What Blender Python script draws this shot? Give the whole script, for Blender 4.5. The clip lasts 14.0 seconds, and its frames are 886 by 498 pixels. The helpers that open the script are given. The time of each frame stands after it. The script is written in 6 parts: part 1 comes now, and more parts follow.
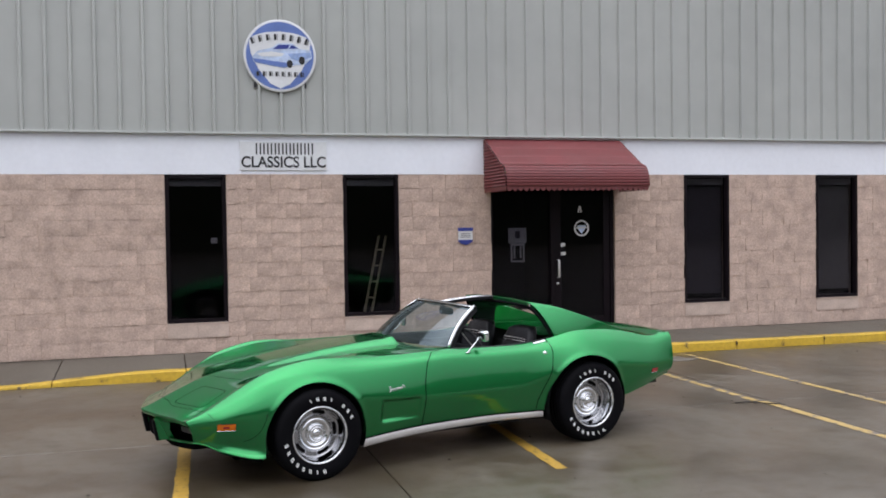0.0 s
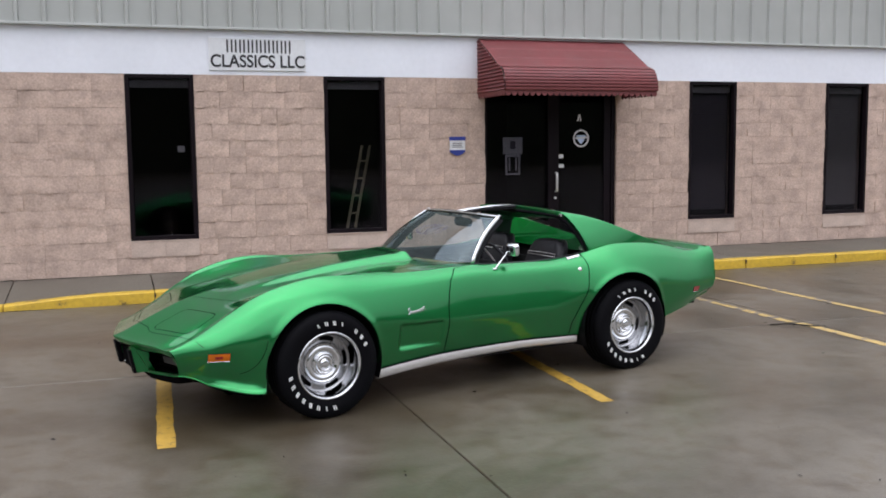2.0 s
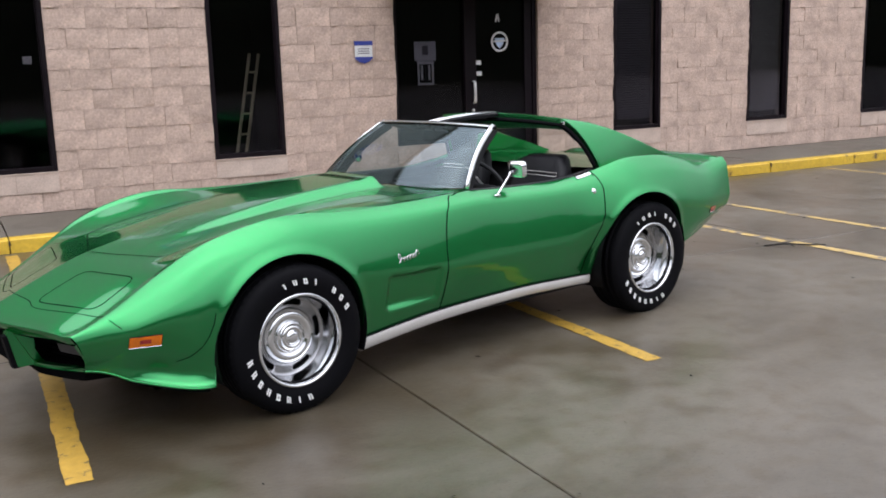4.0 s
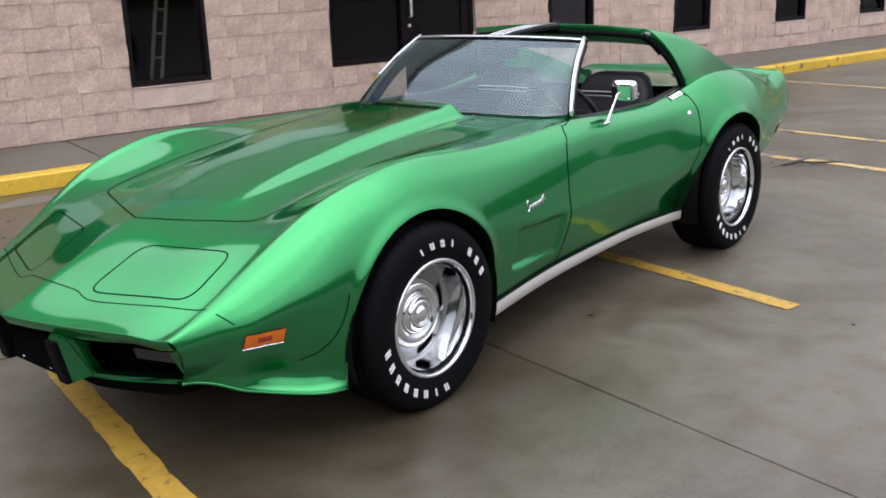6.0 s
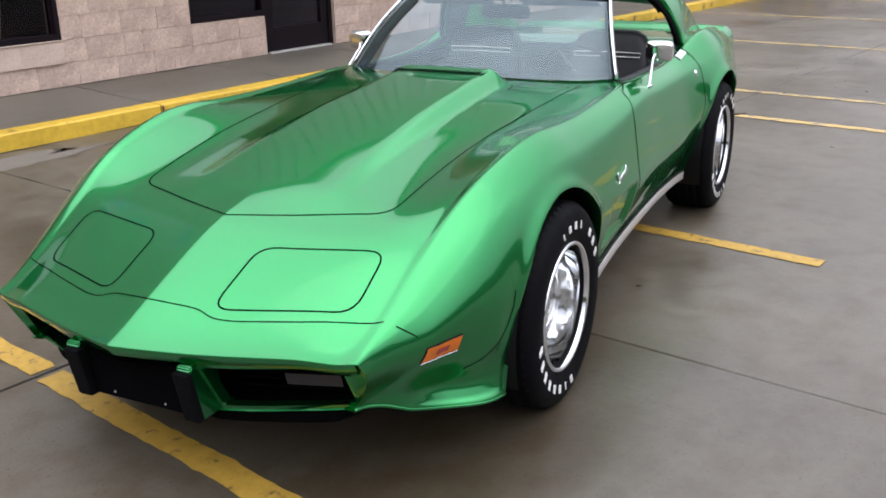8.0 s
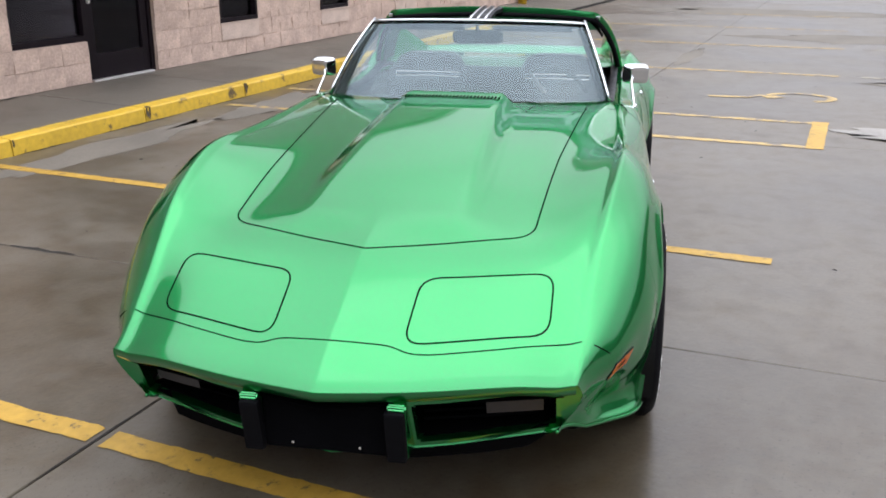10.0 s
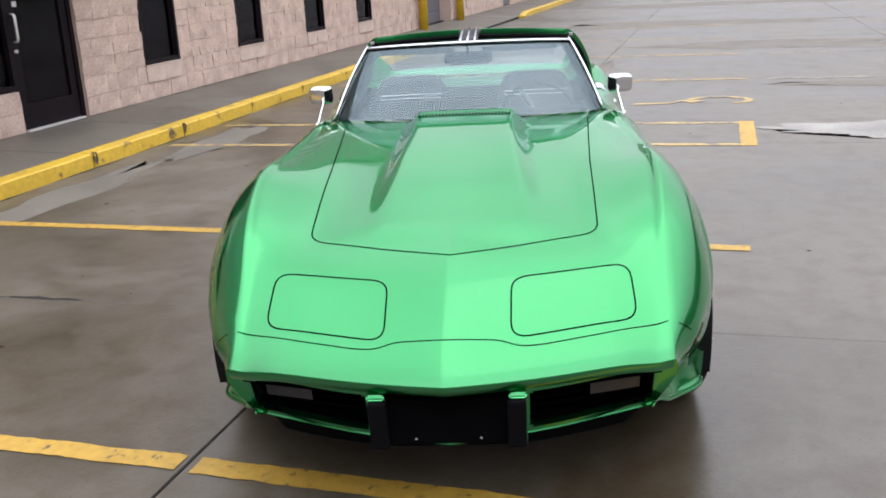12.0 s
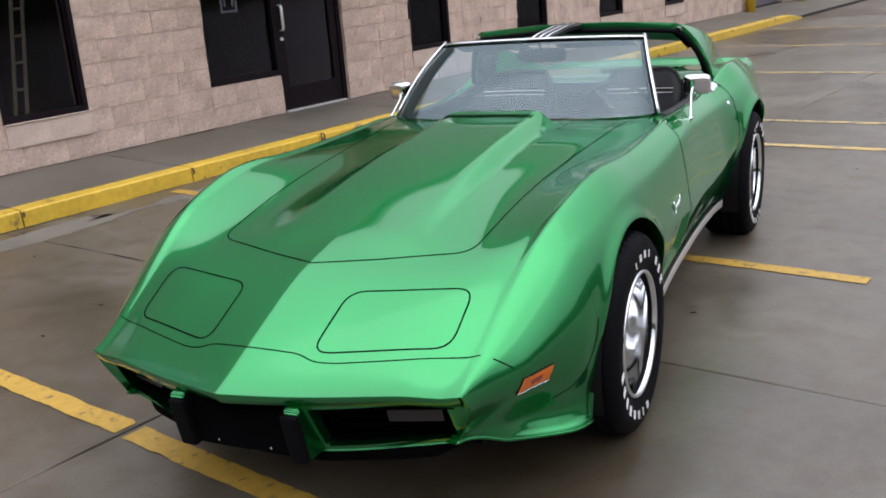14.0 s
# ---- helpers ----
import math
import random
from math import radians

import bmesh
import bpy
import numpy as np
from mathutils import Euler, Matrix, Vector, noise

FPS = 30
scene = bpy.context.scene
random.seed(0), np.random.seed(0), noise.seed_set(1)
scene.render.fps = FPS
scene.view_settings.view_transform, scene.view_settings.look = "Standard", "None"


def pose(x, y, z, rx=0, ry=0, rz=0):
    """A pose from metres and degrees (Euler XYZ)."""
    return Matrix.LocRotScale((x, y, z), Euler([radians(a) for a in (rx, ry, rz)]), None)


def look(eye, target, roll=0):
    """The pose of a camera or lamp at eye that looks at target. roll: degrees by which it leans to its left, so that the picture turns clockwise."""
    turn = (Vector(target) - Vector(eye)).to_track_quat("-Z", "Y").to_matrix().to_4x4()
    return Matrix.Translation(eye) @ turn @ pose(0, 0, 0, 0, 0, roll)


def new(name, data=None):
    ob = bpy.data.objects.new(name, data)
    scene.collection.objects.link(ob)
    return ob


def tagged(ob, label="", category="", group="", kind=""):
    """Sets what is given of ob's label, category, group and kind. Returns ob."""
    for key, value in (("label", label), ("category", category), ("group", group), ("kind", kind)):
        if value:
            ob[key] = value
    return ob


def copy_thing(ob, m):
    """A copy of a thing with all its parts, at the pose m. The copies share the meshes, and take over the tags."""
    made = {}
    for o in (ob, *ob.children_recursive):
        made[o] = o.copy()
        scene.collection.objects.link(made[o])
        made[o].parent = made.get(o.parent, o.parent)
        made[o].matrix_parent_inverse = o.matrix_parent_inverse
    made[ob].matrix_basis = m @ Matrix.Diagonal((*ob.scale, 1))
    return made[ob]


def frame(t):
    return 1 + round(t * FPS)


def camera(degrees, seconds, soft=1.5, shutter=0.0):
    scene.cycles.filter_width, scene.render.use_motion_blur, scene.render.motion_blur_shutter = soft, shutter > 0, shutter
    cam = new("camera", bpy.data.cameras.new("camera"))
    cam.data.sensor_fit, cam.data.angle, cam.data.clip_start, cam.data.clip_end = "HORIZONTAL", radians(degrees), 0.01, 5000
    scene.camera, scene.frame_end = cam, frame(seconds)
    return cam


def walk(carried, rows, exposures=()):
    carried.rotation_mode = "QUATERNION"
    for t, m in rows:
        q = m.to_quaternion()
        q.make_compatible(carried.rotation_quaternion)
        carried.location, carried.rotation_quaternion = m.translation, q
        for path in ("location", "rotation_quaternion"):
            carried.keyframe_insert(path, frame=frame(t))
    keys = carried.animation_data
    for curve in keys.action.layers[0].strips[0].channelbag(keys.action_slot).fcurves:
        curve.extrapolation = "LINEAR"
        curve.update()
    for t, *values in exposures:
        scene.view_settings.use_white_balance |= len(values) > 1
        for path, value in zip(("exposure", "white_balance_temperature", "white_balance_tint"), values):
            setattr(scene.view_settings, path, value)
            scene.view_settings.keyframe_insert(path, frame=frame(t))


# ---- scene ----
cam = camera(49.3, 14.0, soft=1.8)
PATH = [
    (0, (1.537, -13.612, 1.885), (2.089, -11.691, 1.833), -0.8),
    (0.5, (1.483, -13.525, 1.868), (2.042, -11.607, 1.783), -0.8),
    (1, (1.447, -13.286, 1.804), (2.017, -11.374, 1.661), -0.9),
    (1.5, (1.444, -12.899, 1.753), (2.03, -10.996, 1.567), -0.7),
    (2, (1.386, -12.392, 1.694), (2.023, -10.508, 1.483), -0.6),
    (2.5, (1.366, -11.905, 1.634), (2.069, -10.048, 1.391), -0.8),
    (3, (1.339, -11.431, 1.598), (2.115, -9.61, 1.314), -1.0),
    (3.2, (1.322, -11.242, 1.583), (2.129, -9.437, 1.28), -1.1),
    (5.5, (0.902, -9.46, 1.5), (1.988, -7.859, 0.995), -2.6),
    (6, (0.699, -9.126, 1.502), (1.859, -7.591, 0.955), -2.3),
    (6.5, (0.544, -8.819, 1.508), (1.774, -7.356, 0.922), -2.1),
    (7, (0.413, -8.547, 1.531), (1.715, -7.165, 0.903), -1.9),
    (7.5, (0.244, -8.273, 1.545), (1.638, -6.995, 0.892), -1.4),
    (8, (0.099, -8.055, 1.546), (1.572, -6.87, 0.893), -1.3),
    (8.5, (-0.037, -7.852, 1.563), (1.509, -6.763, 0.911), -1.5),
    (9, (-0.223, -7.626, 1.568), (1.401, -6.651, 0.927), -1.0),
    (11.3, (-0.772, -6.596, 1.585), (1.064, -6.078, 0.983), -1.1),
    (11.5, (-0.811, -6.593, 1.584), (1.025, -6.07, 0.987), -2.0),
    (12, (-0.899, -6.615, 1.584), (0.941, -6.076, 1.016), -3.0),
    (12.5, (-0.89, -6.786, 1.58), (0.943, -6.19, 1.047), -2.6),
    (13, (-0.763, -7.178, 1.564), (0.999, -6.403, 1.02), -4.0),
    (13.5, (-0.495, -7.543, 1.55), (1.153, -6.555, 0.993), -4.8),
    (14, (-0.127, -7.94, 1.557), (1.368, -6.734, 1.0), -4.7),
]
walk(cam, [(t, look(eye, target, roll)) for t, eye, target, roll in PATH],
     exposures=[(0, 0.51), (1, 0.53), (2, 0.60), (3, 0.82), (6.5, 0.8), (9, 0.93), (11.5, 0.91), (12.5, 0.95), (14, 0.62)])

# ---- world, sun, exposure ----
world = bpy.data.worlds.new("overcast_sky")
scene.world = world
world.use_nodes = True
wn, wl = world.node_tree.nodes, world.node_tree.links
sky = wn.new("ShaderNodeTexSky")
sky.sky_type = "NISHITA"
sky.sun_disc = False
sky.sun_elevation, sky.sun_rotation = radians(74), radians(200)
sky.air_density, sky.dust_density, sky.ozone_density = 1.0, 4.0, 1.0
grey = wn.new("ShaderNodeHueSaturation")
grey.inputs["Saturation"].default_value = 0.55
wl.new(sky.outputs["Color"], grey.inputs["Color"])
cloud = wn.new("ShaderNodeMix")  # an even cloud layer over the clear sky
cloud.data_type = "RGBA"
cloud.inputs["Factor"].default_value = 0.92
# overcast: the zenith is brighter than the horizon
up_dir, up_z, up_ramp = wn.new("ShaderNodeTexCoord"), wn.new("ShaderNodeSeparateXYZ"), wn.new("ShaderNodeMapRange")
wl.new(up_dir.outputs["Generated"], up_z.inputs["Vector"])
wl.new(up_z.outputs["Z"], up_ramp.inputs["Value"])
up_ramp.inputs["To Min"].default_value, up_ramp.inputs["To Max"].default_value = 0.24, 1.56
# thicker and thinner drifts in the cloud
drift, drift_gain, drift_mul = wn.new("ShaderNodeTexNoise"), wn.new("ShaderNodeMapRange"), wn.new("ShaderNodeMath")
drift.inputs["Scale"].default_value, drift.inputs["Detail"].default_value, drift.inputs["Distortion"].default_value = 3.2, 5, 0.4
wl.new(up_dir.outputs["Generated"], drift.inputs["Vector"])
drift_gain.inputs["From Min"].default_value, drift_gain.inputs["From Max"].default_value = 0.32, 0.68
drift_gain.inputs["To Min"].default_value, drift_gain.inputs["To Max"].default_value = 0.84, 1.18
wl.new(drift.outputs["Fac"], drift_gain.inputs["Value"])
drift_mul.operation = "MULTIPLY"
wl.new(up_ramp.outputs["Result"], drift_mul.inputs[0])
wl.new(drift_gain.outputs["Result"], drift_mul.inputs[1])
tone = wn.new("ShaderNodeVectorMath")
tone.operation = "SCALE"
tone.inputs[0].default_value = (7.10, 7.25, 8.20)
wl.new(drift_mul.outputs["Value"], tone.inputs["Scale"])
wl.new(tone.outputs["Vector"], cloud.inputs["B"])
wl.new(grey.outputs["Color"], cloud.inputs["A"])
wl.new(cloud.outputs["Result"], wn["Background"].inputs["Color"])
wn["Background"].inputs["Strength"].default_value = 0.15
sun = new("sun", bpy.data.lights.new("sun", "SUN"))
sun.data.energy, sun.data.angle, sun.data.color = 0.5, radians(84), (1.0, 0.98, 0.96)
sun.matrix_world = look((-4, -13, 30), (2, -4, 0))

# ---- materials ----
def shader(name, color, rough=0.5, metal=0.0, fine=None, coarse=None, bump=0.0, bump_scale=200.0, rough_var=0.0, tint=0.0, coords="Object", **sockets):
    """A surface with variation at two scales: fine=(scale, amount), coarse=(scale, amount); tint varies from piece to piece."""
    m = bpy.data.materials.new(name)
    m.use_nodes = True
    n, l = m.node_tree.nodes, m.node_tree.links
    p = n["Principled BSDF"]
    p.inputs["Base Color"].default_value = (*color, 1)
    p.inputs["Roughness"].default_value, p.inputs["Metallic"].default_value = rough, metal
    for key, value in sockets.items():
        p.inputs[key.replace("_", " ")].default_value = value
    tc = n.new("ShaderNodeTexCoord")
    last = None
    def times(value_socket, low, high):
        nonlocal last
        ramp = n.new("ShaderNodeMapRange")
        ramp.inputs["From Min"].default_value, ramp.inputs["From Max"].default_value = 0.3, 0.7
        ramp.inputs["To Min"].default_value, ramp.inputs["To Max"].default_value = low, high
        l.new(value_socket, ramp.inputs["Value"])
        mix = n.new("ShaderNodeMix")
        mix.data_type, mix.blend_type = "RGBA", "MULTIPLY"
        mix.inputs["Factor"].default_value = 1.0
        if last is None:
            mix.inputs["A"].default_value = (*color, 1)
        else:
            l.new(last, mix.inputs["A"])
        l.new(ramp.outputs["Result"], mix.inputs["B"])
        last = mix.outputs["Result"]
    def grain(scale, detail=6):
        t = n.new("ShaderNodeTexNoise")
        t.inputs["Scale"].default_value, t.inputs["Detail"].default_value = scale, detail
        l.new(tc.outputs[coords], t.inputs["Vector"])
        return t.outputs["Fac"]
    coarse_noise = None
    if coarse:
        coarse_noise = grain(coarse[0], 4)
        times(coarse_noise, 1 - coarse[1], 1 + coarse[1])
    if fine:
        times(grain(fine[0], 8), 1 - fine[1], 1 + fine[1])
    if tint:
        info = n.new("ShaderNodeObjectInfo")
        ramp_in = info.outputs["Random"]
        r2 = n.new("ShaderNodeMapRange")
        r2.inputs["To Min"].default_value, r2.inputs["To Max"].default_value = 0.3, 0.7
        l.new(ramp_in, r2.inputs["Value"])
        times(r2.outputs["Result"], 1 - tint, 1 + tint)
    if last is not None:
        l.new(last, p.inputs["Base Color"])
    if rough_var:
        src = coarse_noise or grain(3.0)
        ramp = n.new("ShaderNodeMapRange")
        ramp.inputs["From Min"].default_value, ramp.inputs["From Max"].default_value = 0.35, 0.65
        ramp.inputs["To Min"].default_value, ramp.inputs["To Max"].default_value = rough - rough_var, rough + rough_var
        l.new(src, ramp.inputs["Value"])
        l.new(ramp.outputs["Result"], p.inputs["Roughness"])
    if bump:
        b = n.new("ShaderNodeBump")
        b.inputs["Strength"].default_value, b.inputs["Distance"].default_value = bump, 0.01
        l.new(grain(bump_scale, 8), b.inputs["Height"])
        l.new(b.outputs["Normal"], p.inputs["Normal"])
    return m


def glass(name, color, rough=0.0, ior=1.45, film=(1, 1, 1)):
    """A thin clear pane: see-through, with a mirror film by angle."""
    m = bpy.data.materials.new(name)
    m.use_nodes = True
    n, l = m.node_tree.nodes, m.node_tree.links
    n.remove(n["Principled BSDF"])
    clear, shine, mix, fres = n.new("ShaderNodeBsdfTransparent"), n.new("ShaderNodeBsdfGlossy"), n.new("ShaderNodeMixShader"), n.new("ShaderNodeFresnel")
    clear.inputs["Color"].default_value = (*color, 1)
    shine.inputs["Roughness"].default_value = rough
    shine.inputs["Color"].default_value = (*film, 1)
    fres.inputs["IOR"].default_value = ior
    l.new(fres.outputs["Fac"], mix.inputs["Fac"])
    l.new(clear.outputs["BSDF"], mix.inputs[1])
    l.new(shine.outputs["BSDF"], mix.inputs[2])
    l.new(mix.outputs["Shader"], n["Material Output"].inputs["Surface"])
    return m


PAINT = shader("green_metallic_paint", (0.017, 0.248, 0.066), 0.16, 0.95, fine=(900, 0.10), coarse=(1.2, 0.04), Coat_Weight=0.9, Coat_Roughness=0.05, Coat_IOR=1.5)


def flake(m, share, rough, metal):
    """Adds the broad sparkle of metal flakes under the same clear coat."""
    n, l = m.node_tree.nodes, m.node_tree.links
    a, out = n["Principled BSDF"], n["Material Output"]
    b, mix = n.new("ShaderNodeBsdfPrincipled"), n.new("ShaderNodeMixShader")
    l.new(a.inputs["Base Color"].links[0].from_socket, b.inputs["Base Color"])
    for key, value in (("Roughness", rough), ("Metallic", metal), ("Coat IOR", 1.5), ("Coat Weight", 0.9), ("Coat Roughness", 0.04)):
        b.inputs[key].default_value = value
    for q in (a, b):  # the flakes lie in a green binder, so their gloss stays green at low angles
        q.inputs["Specular Tint"].default_value = (0.40, 0.88, 0.52, 1)
    mix.inputs["Fac"].default_value = share
    l.new(a.outputs["BSDF"], mix.inputs[1])
    l.new(b.outputs["BSDF"], mix.inputs[2])
    l.new(mix.outputs["Shader"], out.inputs["Surface"])


flake(PAINT, 0.62, 0.31, 0.97)
CHROME = shader("chrome", (0.74, 0.75, 0.76), 0.06, 1.0, coarse=(6, 0.04), rough_var=0.02)
RALLY = shader("silver_wheel_paint", (0.36, 0.36, 0.37), 0.26, 0.85, fine=(300, 0.06), coarse=(8, 0.06))
SATIN = shader("brushed_aluminium", (0.66, 0.645, 0.62), 0.34, 0.45, fine=(120, 0.06), coarse=(4, 0.06))
RUBBER = shader("black_rubber", (0.0025, 0.0025, 0.0035), 0.70, fine=(160, 0.2), coarse=(7, 0.25), bump=0.12, bump_scale=240, rough_var=0.1, Specular_IOR_Level=0.09)
LETTER = shader("white_tyre_mark", (0.82, 0.82, 0.80), 0.5, fine=(90, 0.06), coarse=(12, 0.05))
BLACK = shader("black_plastic", (0.004, 0.004, 0.005), 0.5, fine=(220, 0.15), coarse=(9, 0.2), rough_var=0.1, Specular_IOR_Level=0.18)
VINYL = shader("black_vinyl", (0.008, 0.008, 0.010), 0.52, fine=(260, 0.2), coarse=(9, 0.15), bump=0.15, bump_scale=420, rough_var=0.08, Specular_IOR_Level=0.3)
CARPET = shader("dark_carpet", (0.014, 0.014, 0.015), 0.95, fine=(400, 0.3), coarse=(8, 0.2), bump=0.4, bump_scale=500)
# black plastic, and the shade put into the mouth and under the nose
MOUTH = shader("dull_black_plastic_and_shade", (0.002, 0.002, 0.0025), 0.95, fine=(80, 0.2), coarse=(9, 0.2), Specular_IOR_Level=0.03)
DASH = shader("dull_black_dash_vinyl", (0.008, 0.008, 0.009), 0.85, fine=(160, 0.2), coarse=(9, 0.15), Specular_IOR_Level=0.12)
GAP = shader("dark_panel_gap", (0.002, 0.005, 0.003), 0.9, fine=(80, 0.2), Specular_IOR_Level=0.0)
AMBER = shader("amber_lens", (0.72, 0.17, 0.006), 0.25, fine=(200, 0.1), coarse=(40, 0.1), Coat_Weight=0.15)
RED = shader("red_lens", (0.35, 0.02, 0.015), 0.18, fine=(200, 0.1), coarse=(40, 0.1), Coat_Weight=0.6)
LENS = shader("clear_lens", (0.014, 0.013, 0.016), 0.4, fine=(120, 0.12), coarse=(30, 0.12), Coat_Weight=0.1)
CAR_GLASS = glass("tinted_car_glass", (0.90, 0.93, 0.92), ior=1.45)
SCREEN = glass("tinted_windscreen_glass", (0.60, 0.67, 0.69), ior=2.1, film=(0.58, 0.71, 0.75))
PANE = glass("smoked_window_glass", (0.62, 0.61, 0.64), ior=1.36, film=(0.58, 0.57, 0.62))
WALKWAY = shader("sidewalk_concrete", (0.112, 0.097, 0.076), 0.6, fine=(45, 0.14), coarse=(0.9, 0.2), bump=0.3, bump_scale=90, rough_var=0.15)
CHIP = shader("bare_kerb_concrete", (0.07, 0.052, 0.03), 0.9, fine=(60, 0.3), coarse=(9, 0.4))
JOINT = shader("joint_dirt", (0.014, 0.012, 0.010), 0.9, fine=(40, 0.3), coarse=(3, 0.3))
BLOCK = shader("tan_split_face_block", (0.496, 0.372, 0.304), 0.9, fine=(40, 0.16), coarse=(4, 0.20), bump=1.0, bump_scale=13, tint=0.07)
MORTAR = shader("tan_mortar", (0.476, 0.359, 0.294), 0.95, fine=(90, 0.15), coarse=(2, 0.12), bump=0.3, bump_scale=150)
SIDING = shader("grey_green_steel_siding", (0.418, 0.430, 0.405), 0.5, fine=(3, 0.03), coarse=(0.5, 0.07), bump=0.03, bump_scale=20, rough_var=0.08)
FRAME = shader("dark_bronze_frame", (0.008, 0.005, 0.007), 0.5, 0.0, Specular_IOR_Level=0.12, fine=(60, 0.2), coarse=(3, 0.2), rough_var=0.1)
BLIND = shader("pale_blind_slats", (0.30, 0.295, 0.28), 0.6, fine=(40, 0.06), coarse=(2, 0.12))
# near-black, so the shade of the unlit offices is in the colour
ROOM = shader("unlit_room_dark", (0.028, 0.027, 0.029), 0.9, fine=(20, 0.12), coarse=(0.8, 0.2))
RED_METAL = shader("faded_red_awning", (0.178, 0.042, 0.043), 0.55, fine=(30, 0.10), coarse=(2.2, 0.14), rough_var=0.1)
BOARD = shader("white_sign_board", (0.72, 0.73, 0.74), 0.45, fine=(30, 0.04), coarse=(2, 0.05))
INK = shader("black_sign_paint", (0.015, 0.015, 0.017), 0.5, fine=(50, 0.2), coarse=(8, 0.2))
NAVY = shader("navy_notice_paint", (0.028, 0.045, 0.26), 0.45, fine=(40, 0.06), coarse=(4, 0.10))
BLUE = shader("blue_sign_paint", (0.12, 0.19, 0.47), 0.45, fine=(40, 0.06), coarse=(4, 0.10))
SKY_BLUE = shader("mid_blue_sign_paint", (0.27, 0.37, 0.62), 0.45, fine=(20, 0.15), coarse=(5, 0.15))
PALE = shader("pale_blue_sign_paint", (0.50, 0.60, 0.78), 0.45, fine=(14, 0.2), coarse=(5, 0.2))
PAPER = shader("white_paper", (0.68, 0.68, 0.68), 0.6, fine=(40, 0.06), coarse=(8, 0.06))
WOOD = shader("pale_ladder_wood", (0.62, 0.57, 0.38), 0.6, fine=(60, 0.12), coarse=(5, 0.15))
SHUTTER = shader("grey_shutter_steel", (0.12, 0.11, 0.125), 0.5, fine=(20, 0.08), coarse=(1.2, 0.1))
LEAF = shader("dark_foliage", (0.045, 0.055, 0.03), 0.9, fine=(3, 0.4), coarse=(0.4, 0.3))


def worn(name, color, under, scale, level, rough=0.55):
    """Paint that has worn through to what it was laid on."""
    m = shader(name, color, rough, fine=(22, 0.12), coarse=(1.4, 0.12), bump=0.2, bump_scale=80)
    n, l = m.node_tree.nodes, m.node_tree.links
    p = n["Principled BSDF"]
    paint = p.inputs["Base Color"].links[0].from_socket
    tc, t, ramp, mix = n.new("ShaderNodeTexCoord"), n.new("ShaderNodeTexNoise"), n.new("ShaderNodeMapRange"), n.new("ShaderNodeMix")
    t.inputs["Scale"].default_value, t.inputs["Detail"].default_value, t.inputs["Roughness"].default_value = scale, 10, 0.7
    l.new(tc.outputs["Object"], t.inputs["Vector"])
    ramp.inputs["From Min"].default_value, ramp.inputs["From Max"].default_value = level, level + 0.07
    l.new(t.outputs["Fac"], ramp.inputs["Value"])
    mix.data_type = "RGBA"
    l.new(ramp.outputs["Result"], mix.inputs["Factor"])
    l.new(paint, mix.inputs["A"])
    mix.inputs["B"].default_value = (*under, 1)
    l.new(mix.outputs["Result"], p.inputs["Base Color"])
    return m


STRIPE = worn("worn_yellow_stripe", (0.43, 0.26, 0.040), (0.12, 0.082, 0.036), 15.0, 0.565)
FADED = worn("faded_yellow_stripe", (0.42, 0.29, 0.10), (0.14, 0.12, 0.10), 6.0, 0.50)
GHOST = worn("ghost_stripe", (0.30, 0.27, 0.20), (0.14, 0.12, 0.10), 6.0, 0.48)
KERB_PAINT = worn("yellow_kerb_paint", (0.56, 0.36, 0.03), (0.10, 0.066, 0.03), 4.5, 0.575, 0.5)
POST_PAINT = worn("yellow_post_paint", (0.62, 0.40, 0.02), (0.2, 0.13, 0.04), 5.0, 0.68, 0.5)
WHITE = shader("white_block_paint", (0.82, 0.84, 0.89), 0.6, fine=(14, 0.02), coarse=(1.2, 0.035), bump=0.06, bump_scale=30)



